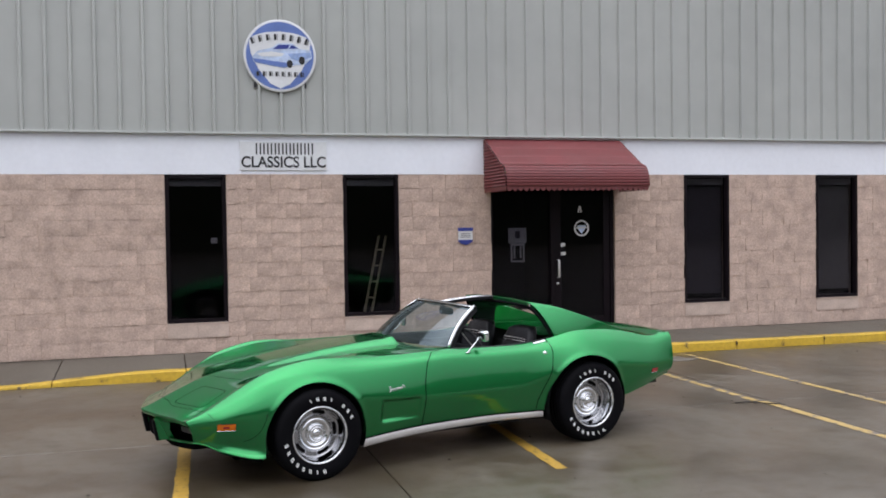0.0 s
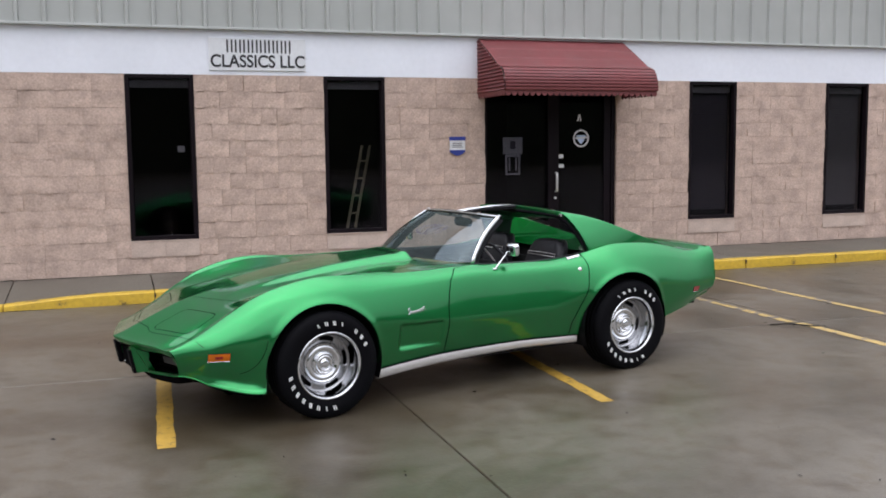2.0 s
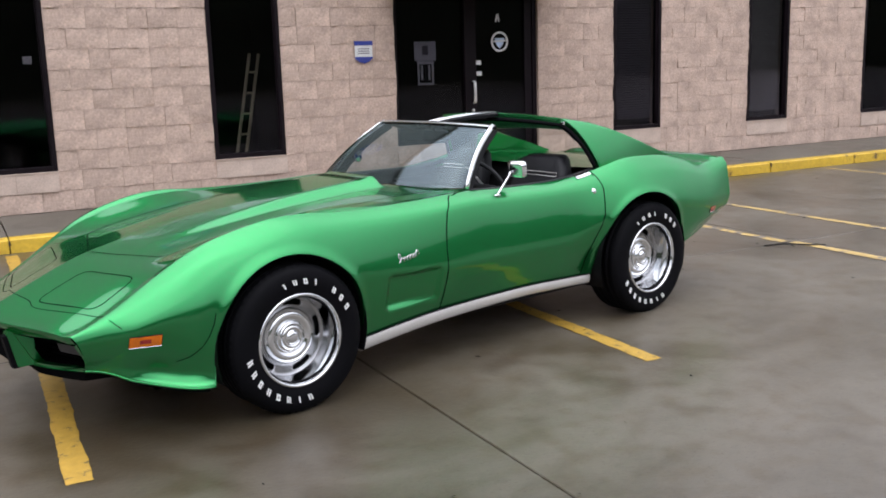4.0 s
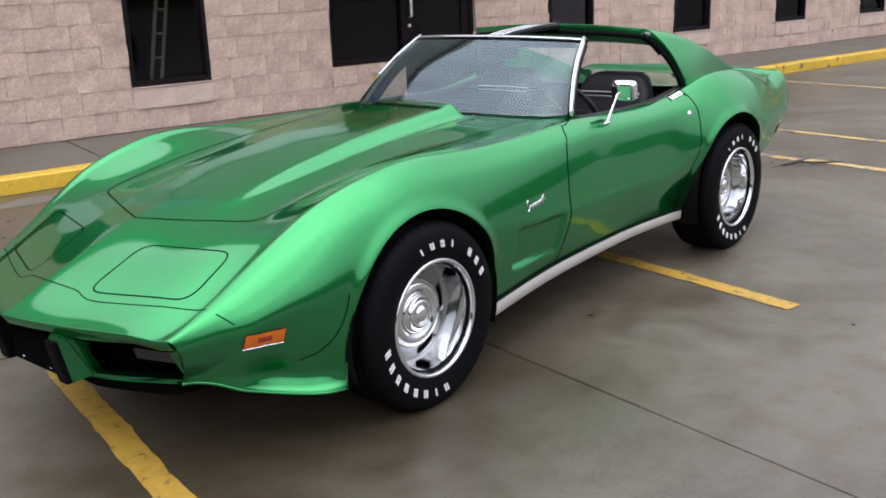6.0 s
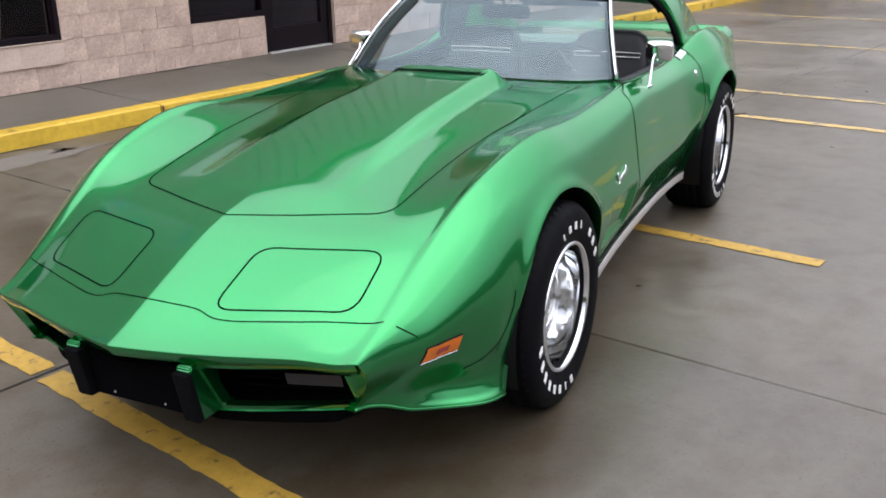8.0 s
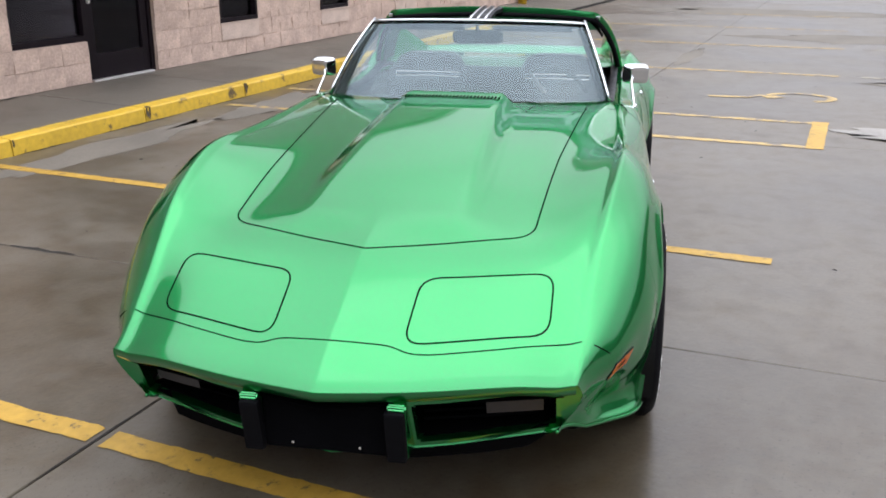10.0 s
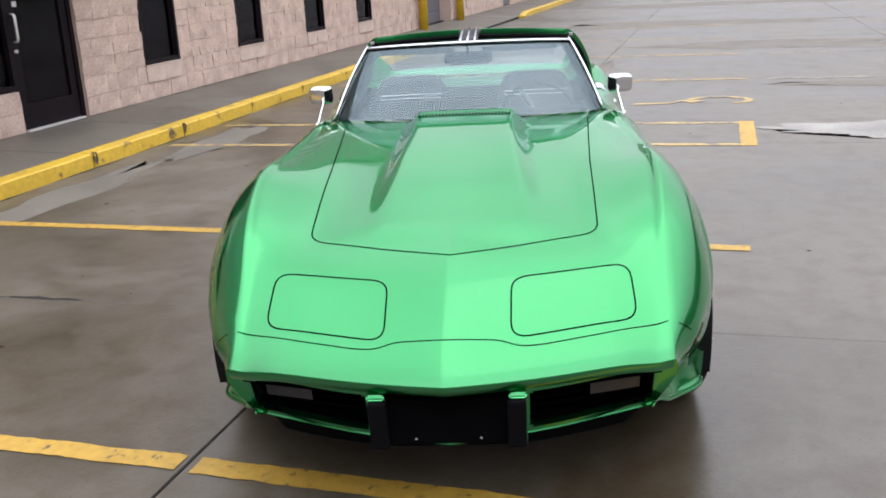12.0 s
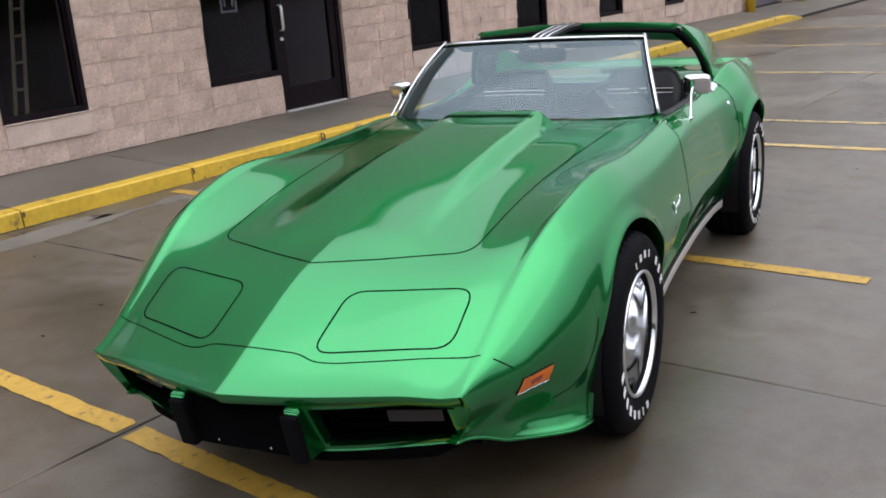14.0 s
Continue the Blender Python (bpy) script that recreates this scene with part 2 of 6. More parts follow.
def damp(name, wet, dry):
    """Concrete that has half dried: brown and shiny where damp, paler and dull where dry."""
    m = shader(name, wet, 0.4, fine=(24, 0.18), coarse=(0.55, 0.22), bump=0.12, bump_scale=45, tint=0.07, Specular_IOR_Level=0.72)
    n, l = m.node_tree.nodes, m.node_tree.links
    p = n["Principled BSDF"]
    damp_color = p.inputs["Base Color"].links[0].from_socket
    tc, t, mid, ramp, mix, gloss = (n.new("ShaderNode" + k) for k in ("TexCoord", "TexNoise", "TexNoise", "MapRange", "Mix", "MapRange"))
    t.inputs["Scale"].default_value, t.inputs["Detail"].default_value, t.inputs["Roughness"].default_value = 0.45, 9, 0.62
    t.inputs["Distortion"].default_value = 0.6
    l.new(tc.outputs["Object"], t.inputs["Vector"])
    ramp.inputs["From Min"].default_value, ramp.inputs["From Max"].default_value = 0.40, 0.64
    l.new(t.outputs["Fac"], ramp.inputs["Value"])
    mix.data_type = "RGBA"
    l.new(ramp.outputs["Result"], mix.inputs["Factor"])
    l.new(damp_color, mix.inputs["A"])
    mix.inputs["B"].default_value = (*dry, 1)
    # small dark stains
    mid.inputs["Scale"].default_value, mid.inputs["Detail"].default_value = 2.6, 6
    l.new(tc.outputs["Object"], mid.inputs["Vector"])
    spot, stain = n.new("ShaderNodeMapRange"), n.new("ShaderNodeMix")
    spot.inputs["From Min"].default_value, spot.inputs["From Max"].default_value = 0.56, 0.70
    spot.inputs["To Max"].default_value = 0.65
    l.new(mid.outputs["Fac"], spot.inputs["Value"])
    stain.data_type = "RGBA"
    l.new(spot.outputs["Result"], stain.inputs["Factor"])
    l.new(mix.outputs["Result"], stain.inputs["A"])
    stain.inputs["B"].default_value = (0.052, 0.036, 0.020, 1)
    # brown drying marks a hand wide, and dark pits
    last = stain.outputs["Result"]
    for scale, detail, low, high, dark in ((7.0, 5, 0.46, 0.66, (0.80, 0.73, 0.62)), (75.0, 2, 0.62, 0.70, (0.52, 0.47, 0.42)), (260.0, 2, 0.50, 0.68, (0.84, 0.83, 0.82))):
        t2, r2, m2 = n.new("ShaderNodeTexNoise"), n.new("ShaderNodeMapRange"), n.new("ShaderNodeMix")
        t2.inputs["Scale"].default_value, t2.inputs["Detail"].default_value = scale, detail
        l.new(tc.outputs["Object"], t2.inputs["Vector"])
        r2.inputs["From Min"].default_value, r2.inputs["From Max"].default_value = low, high
        l.new(t2.outputs["Fac"], r2.inputs["Value"])
        m2.data_type, m2.blend_type = "RGBA", "MULTIPLY"
        l.new(r2.outputs["Result"], m2.inputs["Factor"])
        l.new(last, m2.inputs["A"])
        m2.inputs["B"].default_value = (*dark, 1)
        last = m2.outputs["Result"]
    l.new(last, p.inputs["Base Color"])
    gloss.inputs["From Min"].default_value, gloss.inputs["From Max"].default_value = 0.40, 0.66
    gloss.inputs["To Min"].default_value, gloss.inputs["To Max"].default_value = 0.29, 0.53
    l.new(t.outputs["Fac"], gloss.inputs["Value"])
    l.new(gloss.outputs["Result"], p.inputs["Roughness"])
    return m


LOT = damp("damp_concrete", (0.068, 0.055, 0.036), (0.132, 0.114, 0.087))
PALE_CONCRETE = shader("pale_patch_concrete", (0.24, 0.225, 0.20), 0.6, fine=(30, 0.15), coarse=(1.8, 0.3), bump=0.2, bump_scale=60)
DRY = shader("dry_concrete", (0.138, 0.122, 0.098), 0.8, fine=(30, 0.12), coarse=(1.5, 0.15), bump=0.25, bump_scale=60)

# ---- building blocks ----
def mesh_of(name, verts, faces, material, smooth=False):
    me = bpy.data.meshes.new(name)
    me.from_pydata([tuple(map(float, v)) for v in verts], [], faces)
    me.materials.append(material)
    if smooth:
        me.polygons.foreach_set("use_smooth", [True] * len(me.polygons))
    me.update()
    return me


def ob_of(name, me, parent=None, label="", at=None):
    ob = new(name, me)
    ob.parent = parent
    if at is not None:
        ob.matrix_basis = at
    if label:
        ob["label"] = label
    return ob


def part(name, bm, material, parent=None, label="", smooth=False, at=None):
    me = bpy.data.meshes.new(name)
    bm.normal_update()
    bm.to_mesh(me)
    bm.free()
    me.materials.append(material)
    if smooth:
        me.polygons.foreach_set("use_smooth", [True] * len(me.polygons))
    return ob_of(name, me, parent, label, at)


def thing(name, m, label, category, group=""):
    ob = new(name)
    ob.empty_display_size = 0.1
    ob.matrix_basis = m
    return tagged(ob, label, category, group)


def add_box(bm, lo, hi, bevel=0.0, m=None):
    made = bmesh.ops.create_cube(bm, size=1.0)["verts"]
    lo, hi = Vector(lo), Vector(hi)
    for v in made:
        v.co = Vector((lo[i] + (v.co[i] + 0.5) * (hi[i] - lo[i]) for i in range(3)))
    if bevel:
        edges = list({e for v in made for e in v.link_edges})
        made = bmesh.ops.bevel(bm, geom=edges, offset=bevel, segments=2, affect="EDGES", profile=0.7)["verts"]
    if m is not None:
        bmesh.ops.transform(bm, matrix=m, verts=[v for v in bm.verts if v in set(made)])
    return bm


def box(lo, hi, bevel=0.0):
    return add_box(bmesh.new(), lo, hi, bevel)


def lathe(profile, steps=48, closed=False):
    """A body of revolution about the y axis from (radius, y) pairs."""
    bm = bmesh.new()
    rings = []
    for k in range(steps):
        a = 2 * math.pi * k / steps
        rings.append([bm.verts.new((r * math.cos(a), y, r * math.sin(a))) for r, y in profile])
    n = len(profile)
    for k in range(steps):
        a, b = rings[k], rings[(k + 1) % steps]
        for j in range(n if closed else n - 1):
            bm.faces.new((a[j], a[(j + 1) % n], b[(j + 1) % n], b[j]))
    bmesh.ops.remove_doubles(bm, verts=bm.verts, dist=1e-5)
    bmesh.ops.recalc_face_normals(bm, faces=bm.faces)
    return bm


def tube(points, radius, sides=8, flat=1.0, up=None):
    """A rod along points; radius may be a list; flat squeezes it across."""
    bm = bmesh.new()
    pts = [Vector(p) for p in points]
    rings = []
    for i, p in enumerate(pts):
        d = (pts[min(i + 1, len(pts) - 1)] - pts[max(i - 1, 0)]).normalized()
        ref = Vector(up) if up else (Vector((0, 0, 1)) if abs(d.z) < 0.9 else Vector((1, 0, 0)))
        a = d.cross(ref).normalized()
        b = a.cross(d).normalized()
        r = radius[i] if isinstance(radius, (list, tuple)) else radius
        rings.append([bm.verts.new(p + r * (a * math.cos(t) + flat * b * math.sin(t))) for t in (2 * math.pi * k / sides for k in range(sides))])
    for a, b in zip(rings, rings[1:]):
        for k in range(sides):
            bm.faces.new((a[k], a[(k + 1) % sides], b[(k + 1) % sides], b[k]))
    bm.faces.new(rings[0][::-1])
    bm.faces.new(rings[-1])
    bmesh.ops.recalc_face_normals(bm, faces=bm.faces)
    return bm


def grid_mesh(rows, wrap=False):
    """A skin over rows of points."""
    bm = bmesh.new()
    vs = [[bm.verts.new(p) for p in row] for row in rows]
    for a, b in zip(vs, vs[1:]):
        for k in range(len(a) - (0 if wrap else 1)):
            j = (k + 1) % len(a)
            bm.faces.new((a[k], a[j], b[j], b[k]))
    return bm


def prism(outline, depth, m=None):
    """A flat plate: an (x, z) outline pushed back along y by depth."""
    bm = bmesh.new()
    front = [bm.verts.new((x, 0, z)) for x, z in outline]
    back = [bm.verts.new((x, depth, z)) for x, z in outline]
    bm.faces.new(front)
    bm.faces.new(back[::-1])
    for k in range(len(outline)):
        j = (k + 1) % len(outline)
        bm.faces.new((front[j], front[k], back[k], back[j]))
    if m is not None:
        bm.transform(m)
    bmesh.ops.recalc_face_normals(bm, faces=bm.faces)
    return bm


def curve_of(keys, blur=0.05):
    """A smooth curve through (x, value) keys."""
    xs, vs = np.array(sorted(keys), float).T
    d = np.diff(vs) / np.diff(xs)
    slope = np.zeros(len(xs))
    for i in range(1, len(xs) - 1):
        slope[i] = 0 if d[i - 1] * d[i] <= 0 else 2 * d[i - 1] * d[i] / (d[i - 1] + d[i])
    slope[0], slope[-1] = d[0], d[-1]
    fine = np.arange(xs[0] - 0.3, xs[-1] + 0.3, 0.01)
    at = np.clip(np.searchsorted(xs, fine) - 1, 0, len(d) - 1)
    h = xs[at + 1] - xs[at]
    t = np.clip((fine - xs[at]) / h, 0, 1)
    out = (2 * t**3 - 3 * t**2 + 1) * vs[at] + (t**3 - 2 * t**2 + t) * h * slope[at] + (3 * t**2 - 2 * t**3) * vs[at + 1] + (t**3 - t**2) * h * slope[at + 1]
    if blur:
        k = np.exp(-0.5 * (np.arange(-20, 21) * 0.01 / blur) ** 2)
        out = np.convolve(np.pad(out, 20, "edge"), k / k.sum(), "valid")
    return lambda x: np.interp(x, fine, out)


def step(x, a, b):
    t = np.clip((x - a) / (b - a), 0, 1)
    return t * t * (3 - 2 * t)

# ---- ground ----
WALL_Z, COURSE, BLOCK_L = 0.17, 0.2032, 0.4064
KERB_Y = -1.30
far = box((-400, -400, -0.6), (600, 300, -0.03))
tagged(part("ground", far, LOT), "damp grey-brown concrete ground reaching to the horizon", "ground", kind="structure")


def kerb_height(x):
    """The kerb sinks to a ramp at its start and at the shutter door."""
    return float(0.03 + 0.095 * step(x, -0.5, 1.4) * (1 - step(x, 19.6, 20.5)) + 0.095 * step(x, 26.6, 27.2))


def walkway_height(x, v):
    """v: 0 at the kerb, 1 at the wall."""
    return kerb_height(x) * (1 - v) + (WALL_Z - 0.003) * v


# sidewalk slabs, each with its own edges
walk_root = tagged(new("sidewalk"), "grey concrete sidewalk of slabs along the building", "sidewalk", kind="structure")
edges = [-9.0, -5.4, -2.6, 0.2, 1.75, 3.3, 4.83, 6.36, 7.93, 9.5, 11.0, 12.6, 14.1, 15.7, 17.2, 18.8, 20.4, 23.5, 26.6] + [26.6 + 3.1 * k for k in range(1, 15)]
for a, b in zip(edges, edges[1:]):
    xs = np.linspace(a + 0.006, b - 0.006, 7)
    rows = []
    for v, drop in ((-0.0, 0.3), (0.0, 0.0), (0.33, 0.0), (0.66, 0.0), (1.0, 0.0)):
        yy = KERB_Y + 0.165 + (0.05 - (KERB_Y + 0.165)) * v
        rows.append([(q, yy, walkway_height(q, v) - drop) for q in xs])
    bm = grid_mesh(rows)
    bmesh.ops.recalc_face_normals(bm, faces=bm.faces)
    part("paving_slab", bm, WALKWAY, walk_root)
part("bedding", box((-9, -1.14, -0.3), (70, 0.06, 0.012)), JOINT, walk_root)

# yellow kerb in lengths
kerb_root = tagged(new("kerb"), "yellow painted concrete kerb with worn chipped joints", "kerb", kind="structure")
kerb_edges = [-9.0, -6, -3, 0.2, 1.75, 3.3, 4.83, 6.36, 7.93, 9.5, 11.0, 12.6, 14.1, 15.7, 17.2, 18.8, 20.4]
kerb_runs = list(zip(kerb_edges, kerb_edges[1:])) + [(26.6 + 3.1 * k, 29.7 + 3.1 * k) for k in range(14)]
for a, b in kerb_runs:
    xs = np.linspace(a + 0.006, b - 0.006, 9)
    rows = []
    for y, dz in ((-1.315, None), (-1.302, -0.014), (-1.288, -0.002), (-1.20, 0.002), (-1.145, 0.001), (-1.14, -0.06)):
        row = []
        for q in xs:
            top = kerb_height(q)
            jig = 0.004 * noise.noise(Vector((q * 3, y * 9, 0.3)))
            row.append((q, y + jig, -0.05 if dz is None else top + dz + jig))
        rows.append(row)
    bm = grid_mesh(rows)
    bmesh.ops.recalc_face_normals(bm, faces=bm.faces)
    for end in (0, -1):
        bm.verts.ensure_lookup_table()
        cap = [bm.verts[i * 9 + (0 if end == 0 else 8)] for i in range(6)]
        bm.faces.new(cap if end else cap[::-1])
    part("kerb_stone", bm, KERB_PAINT, kerb_root, smooth=False)

# broken corners with bare dark concrete at the kerb joints
rnd = random.Random(8)
for q, size in ((3.31, .35), (4.84, .45), (6.40, 0.95), (7.95, 0.8), (9.5, .5), (11.0, .5), (1.75, .4), (12.6, .4)):
    top = kerb_height(q)
    ring = []
    for k in range(14):
        a = 2 * math.pi * k / 14
        r = size * rnd.uniform(0.55, 1.1)
        u, v = 0.035 * r * math.cos(a), 0.085 * r * math.sin(a)
        d = top - 0.035 + v  # runs up the face and over onto the top
        ring.append((q + u, -1.318 + max(0.0, d - top + 0.008), min(d, top + 0.004)))
    bm = bmesh.new()
    bm.faces.new([bm.verts.new(p) for p in ring])
    bmesh.ops.triangulate(bm, faces=bm.faces)
    bmesh.ops.recalc_face_normals(bm, faces=bm.faces)
    part("kerb_chip", bm, CHIP, kerb_root, "dark broken joint of the kerb")

# ---- building wall ----
wall_root = tagged(new("wall_north"), "tan split-face concrete block wall with tall dark windows", "wall", kind="structure")
WIN_W = 2 * BLOCK_L
WIN_Z = WALL_Z + 2 * COURSE
BAND_Z = WALL_Z + 12 * COURSE
BAND_TOP = 3.155
win_x = [1.54, 3.978, 9.415, 11.853, 14.291, 16.73] + [25.1, 27.54, 32.9, 35.35, 37.8, 42.6, 45.0]
openings = [(x, x + WIN_W, WIN_Z, BAND_Z) for x in win_x]
DOOR = (6.195, 8.215, WALL_Z, BAND_Z)
DOOR_FAR = (29.9, 30.9, WALL_Z, BAND_Z - 0.3)
SHUT = (20.95, 23.55, 0.0, BAND_TOP)
openings += [DOOR, DOOR_FAR, SHUT]
X0, X1 = -9.0, 70.0


def wall_cells(x0, x1, z0, z1, holes):
    xs = sorted({x0, x1, *(v for h in holes for v in h[:2])})
    zs = sorted({z0, z1, *(min(max(v, z0), z1) for h in holes for v in h[2:])})
    for a, b in zip(xs, xs[1:]):
        for c, d in zip(zs, zs[1:]):
            mx, mz = (a + b) / 2, (c + d) / 2
            if not any(h[0] < mx < h[1] and h[2] < mz < h[3] for h in holes):
                yield a, b, c, d


core = bmesh.new()
for a, b, c, d in wall_cells(X0, X1, 0.0, BAND_Z, openings):
    add_box(core, (a, 0.014, c), (b, 0.22, d))
bmesh.ops.remove_doubles(core, verts=core.verts, dist=1e-4)
part("mortar_core", core, MORTAR, wall_root)

# white painted band over the blocks
band_holes = [(SHUT[0], SHUT[1], 0, BAND_TOP)]
band = bmesh.new()
for a, b, c, d in wall_cells(X0, X1, BAND_Z, BAND_TOP, band_holes):
    add_box(band, (a, -0.004, c), (b, 0.22, d))
part("painted_band", band, WHITE, wall_root, "white painted block band")
band_joint = bmesh.new()
for k, z in enumerate((BAND_Z + COURSE, BAND_Z + 2 * COURSE)):
    add_box(band_joint, (X0, -0.0055, z - 0.002), (SHUT[0], -0.003, z + 0.002))
part("band_joint", band_joint, WHITE, wall_root)

# steel siding above, with standing ribs
def siding(x0, x1, z0, z1):
    pts = []
    n0, n1 = math.ceil((x0 - 2.21) / 0.3048), math.floor((x1 - 2.21) / 0.3048)
    pts.append((x0, -0.024))
    for k in range(n0, n1 + 1):
        c = 2.21 + 0.3048 * k
        pts += [(c - 0.031, -0.024), (c - 0.017, -0.066), (c + 0.017, -0.066), (c + 0.031, -0.024)]
    pts.append((x1, -0.024))
    return grid_mesh([[(x, y, z) for x, y in pts] for z in (z0, z1)])


upper = tagged(new("siding_wall"), "grey-green ribbed steel siding above the block wall", "siding", kind="structure")
part("siding_panel", siding(X0, X1, BAND_TOP + 0.02, 6.0), SIDING, upper)
part("siding_backing", box((X0, 0.0, BAND_TOP + 0.02), (X1, 0.22, 6.0)), SIDING, upper)
drip = grid_mesh([[(x, y, z) for x in (X0, X1)] for y, z in ((-0.005, BAND_TOP + 0.035), (-0.075, BAND_TOP + 0.030), (-0.080, BAND_TOP + 0.022), (-0.080, BAND_TOP + 0.002), (-0.006, BAND_TOP - 0.001))])
part("drip_flashing", drip, SIDING, upper)
part("roof_trim", box((X0, -0.12, 5.98), (X1, 0.3, 6.15)), SIDING, upper)
part("roof_sheet", box((X0, 0.0, 5.9), (X1, 24.0, 6.0)), SIDING, upper)
tagged(part("wall_west", box((X0 - 0.2, 0.0, 0.0), (X0, 24.0, 6.0)), SIDING), "grey-green steel end wall of the building", "wall", kind="structure")
tagged(part("wall_east", box((X1, 0.0, 0.0), (X1 + 0.2, 24.0, 6.0)), SIDING), "grey-green steel end wall of the building", "wall", kind="structure")

# rooms behind the glass; a near-black colour stands in for their dimness
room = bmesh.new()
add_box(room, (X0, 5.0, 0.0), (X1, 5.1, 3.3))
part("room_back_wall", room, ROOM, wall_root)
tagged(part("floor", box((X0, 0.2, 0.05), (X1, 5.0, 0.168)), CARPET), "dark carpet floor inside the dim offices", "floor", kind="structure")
tagged(part("ceiling", box((X0, 0.22, 3.0), (X1, 5.0, 3.1)), ROOM), "office ceiling coloured near-black for the shade of the unlit room", "ceiling", kind="structure")
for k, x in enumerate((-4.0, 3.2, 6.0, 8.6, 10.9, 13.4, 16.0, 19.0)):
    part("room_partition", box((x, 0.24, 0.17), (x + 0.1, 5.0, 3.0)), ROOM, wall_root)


SILL_MAT = shader("pale_sill_block", (0.515, 0.405, 0.338), 0.85, fine=(60, 0.1), coarse=(5, 0.1), bump=0.2, bump_scale=120)

# ---- windows ----
def window(k, x0, blind=None):
    root = tagged(new("window_%d" % k), "tall narrow window with dark bronze frame and smoked glass", "window", kind="structure")
    a, b, c, d = x0, x0 + WIN_W, WIN_Z, BAND_Z
    w = 0.045
    f = bmesh.new()
    add_box(f, (a + 0.002, -0.012, c + 0.002), (a + w, 0.11, d - 0.002), 0.004)
    add_box(f, (b - w, -0.012, c + 0.002), (b - 0.002, 0.11, d - 0.002), 0.004)
    add_box(f, (a + w, -0.010, c + 0.002), (b - w, 0.11, c + w + 0.01), 0.004)
    add_box(f, (a + w, -0.010, d - w), (b - w, 0.11, d - 0.002), 0.004)
    part("window_frame", f, FRAME, root)
    bead = bmesh.new()
    for lo, hi in (((a + w, 0.03, c + w), (a + w + 0.014, 0.06, d - w)), ((b - w - 0.014, 0.03, c + w), (b - w, 0.06, d - w))):
        add_box(bead, lo, hi)
    part("glazing_bead", bead, FRAME, root)
    pane = part("pane", box((a + w, 0.048, c + w), (b - w, 0.052, d - w)), PANE, root)
    pane.visible_shadow = False
    part("head_shade", box((a + 0.06, 0.075, d - 0.16), (b - 0.06, 0.10, d - 0.06), 0.006), BLIND, root, "pale rolled shade")
    return root


window_roots = [(x, window(k + 1, x)) for k, x in enumerate(win_x)]

# ---- entrance ----
door_root = tagged(new("door_1"), "dark bronze glazed entrance door with a side light", "door", kind="structure")
a, b, c, d = DOOR
SILL = WIN_Z
fr = bmesh.new()
Y0, Y1 = 0.035, 0.16
for lo, hi in (((a, Y0, SILL), (a + 0.05, Y1, d)), ((b - 0.06, Y0, c), (b - 0.002, Y1, d)), ((a + 0.05, Y0, d - 0.09), (b - 0.06, Y1, d)),
               ((7.165, Y0, c), (7.225, Y1, d - 0.09)), ((a + 0.05, Y0, SILL), (7.165, Y1, SILL + 0.055))):
    add_box(fr, lo, hi, 0.004)
part("door_frame", fr, FRAME, door_root)
p = part("pane", box((a + 0.05, 0.085, SILL + 0.055), (7.165, 0.09, d - 0.09)), PANE, door_root, "side light pane")
p.visible_shadow = False
leaf = bmesh.new()
for lo, hi in (((7.232, 0.05, c + 0.012), (7.335, 0.10, d - 0.1)), ((8.045, 0.05, c + 0.012), (8.148, 0.10, d - 0.1)),
               ((7.335, 0.05, c + 0.012), (8.045, 0.10, c + 0.26)), ((7.335, 0.05, d - 0.22), (8.045, 0.10, d - 0.1))):
    add_box(leaf, lo, hi, 0.004)
door_leaf = part("door_leaf", leaf, FRAME, door_root)
p = part("pane", box((7.335, 0.072, c + 0.26), (8.045, 0.078, d - 0.22)), PANE, door_leaf)
p.visible_shadow = False
part("threshold", box((7.225, 0.0, c - 0.01), (8.155, 0.14, c + 0.012), 0.004), SATIN, door_root, "worn aluminium threshold")
h = tube([(7.285, 0.05, 1.045), (7.285, 0.012, 1.05), (7.285, 0.002, 1.075), (7.285, 0.002, 1.285), (7.285, 0.012, 1.31), (7.285, 0.05, 1.315)], 0.019, 10, 0.5, up=(0, 1, 0))
part("pull_handle", h, SATIN, door_leaf, "brushed aluminium pull handle", smooth=True)
lock = lathe([(0.0, -0.02), (0.017, -0.018), (0.02, 0.0), (0.02, 0.02)], 16)
part("lock_cylinder", lock, SATIN, door_leaf, at=pose(7.275, 0.045, 0.955))
for z, w in ((1.54, 0.075), (1.405, 0.085)):
    part("door_label", box((7.335, 0.066, z - 0.026), (7.335 + w, 0.0715, z + 0.026)), PAPER, door_leaf, "small white paper label")
# round badge and unit mark on the door glass, as plain shapes
badge = thing("door_badge", pose(7.69, 0.0695, 1.79), "round white and grey badge decal on the door glass", "decal")
ring = lathe([(0.100, 0.0), (0.125, 0.0), (0.125, 0.002), (0.100, 0.002)], 40, closed=True)
part("ring", ring, PAPER, badge)
part("shield", prism([(-0.075, 0.045), (0.075, 0.045), (0.05, -0.03), (0.0, -0.085), (-0.05, -0.03)], 0.002), PALE, badge)
part("bar", prism([(-0.095, -0.008), (0.095, 0.004), (0.095, 0.022), (-0.095, 0.012)], 0.002, pose(0, -0.0025, 0)), PAPER, badge)
mark = thing("unit_mark", pose(7.66, 0.0695, 2.08), "small white unit mark on the door glass", "decal")
part("bar", prism([(-0.035, -0.05), (-0.012, -0.05), (0.014, 0.05), (-0.008, 0.05)], 0.002), BOARD, mark)
part("bar", prism([(0.012, -0.05), (0.035, -0.05), (0.016, 0.05), (-0.004, 0.05)], 0.002, pose(0, -0.0025, 0)), BOARD, mark)
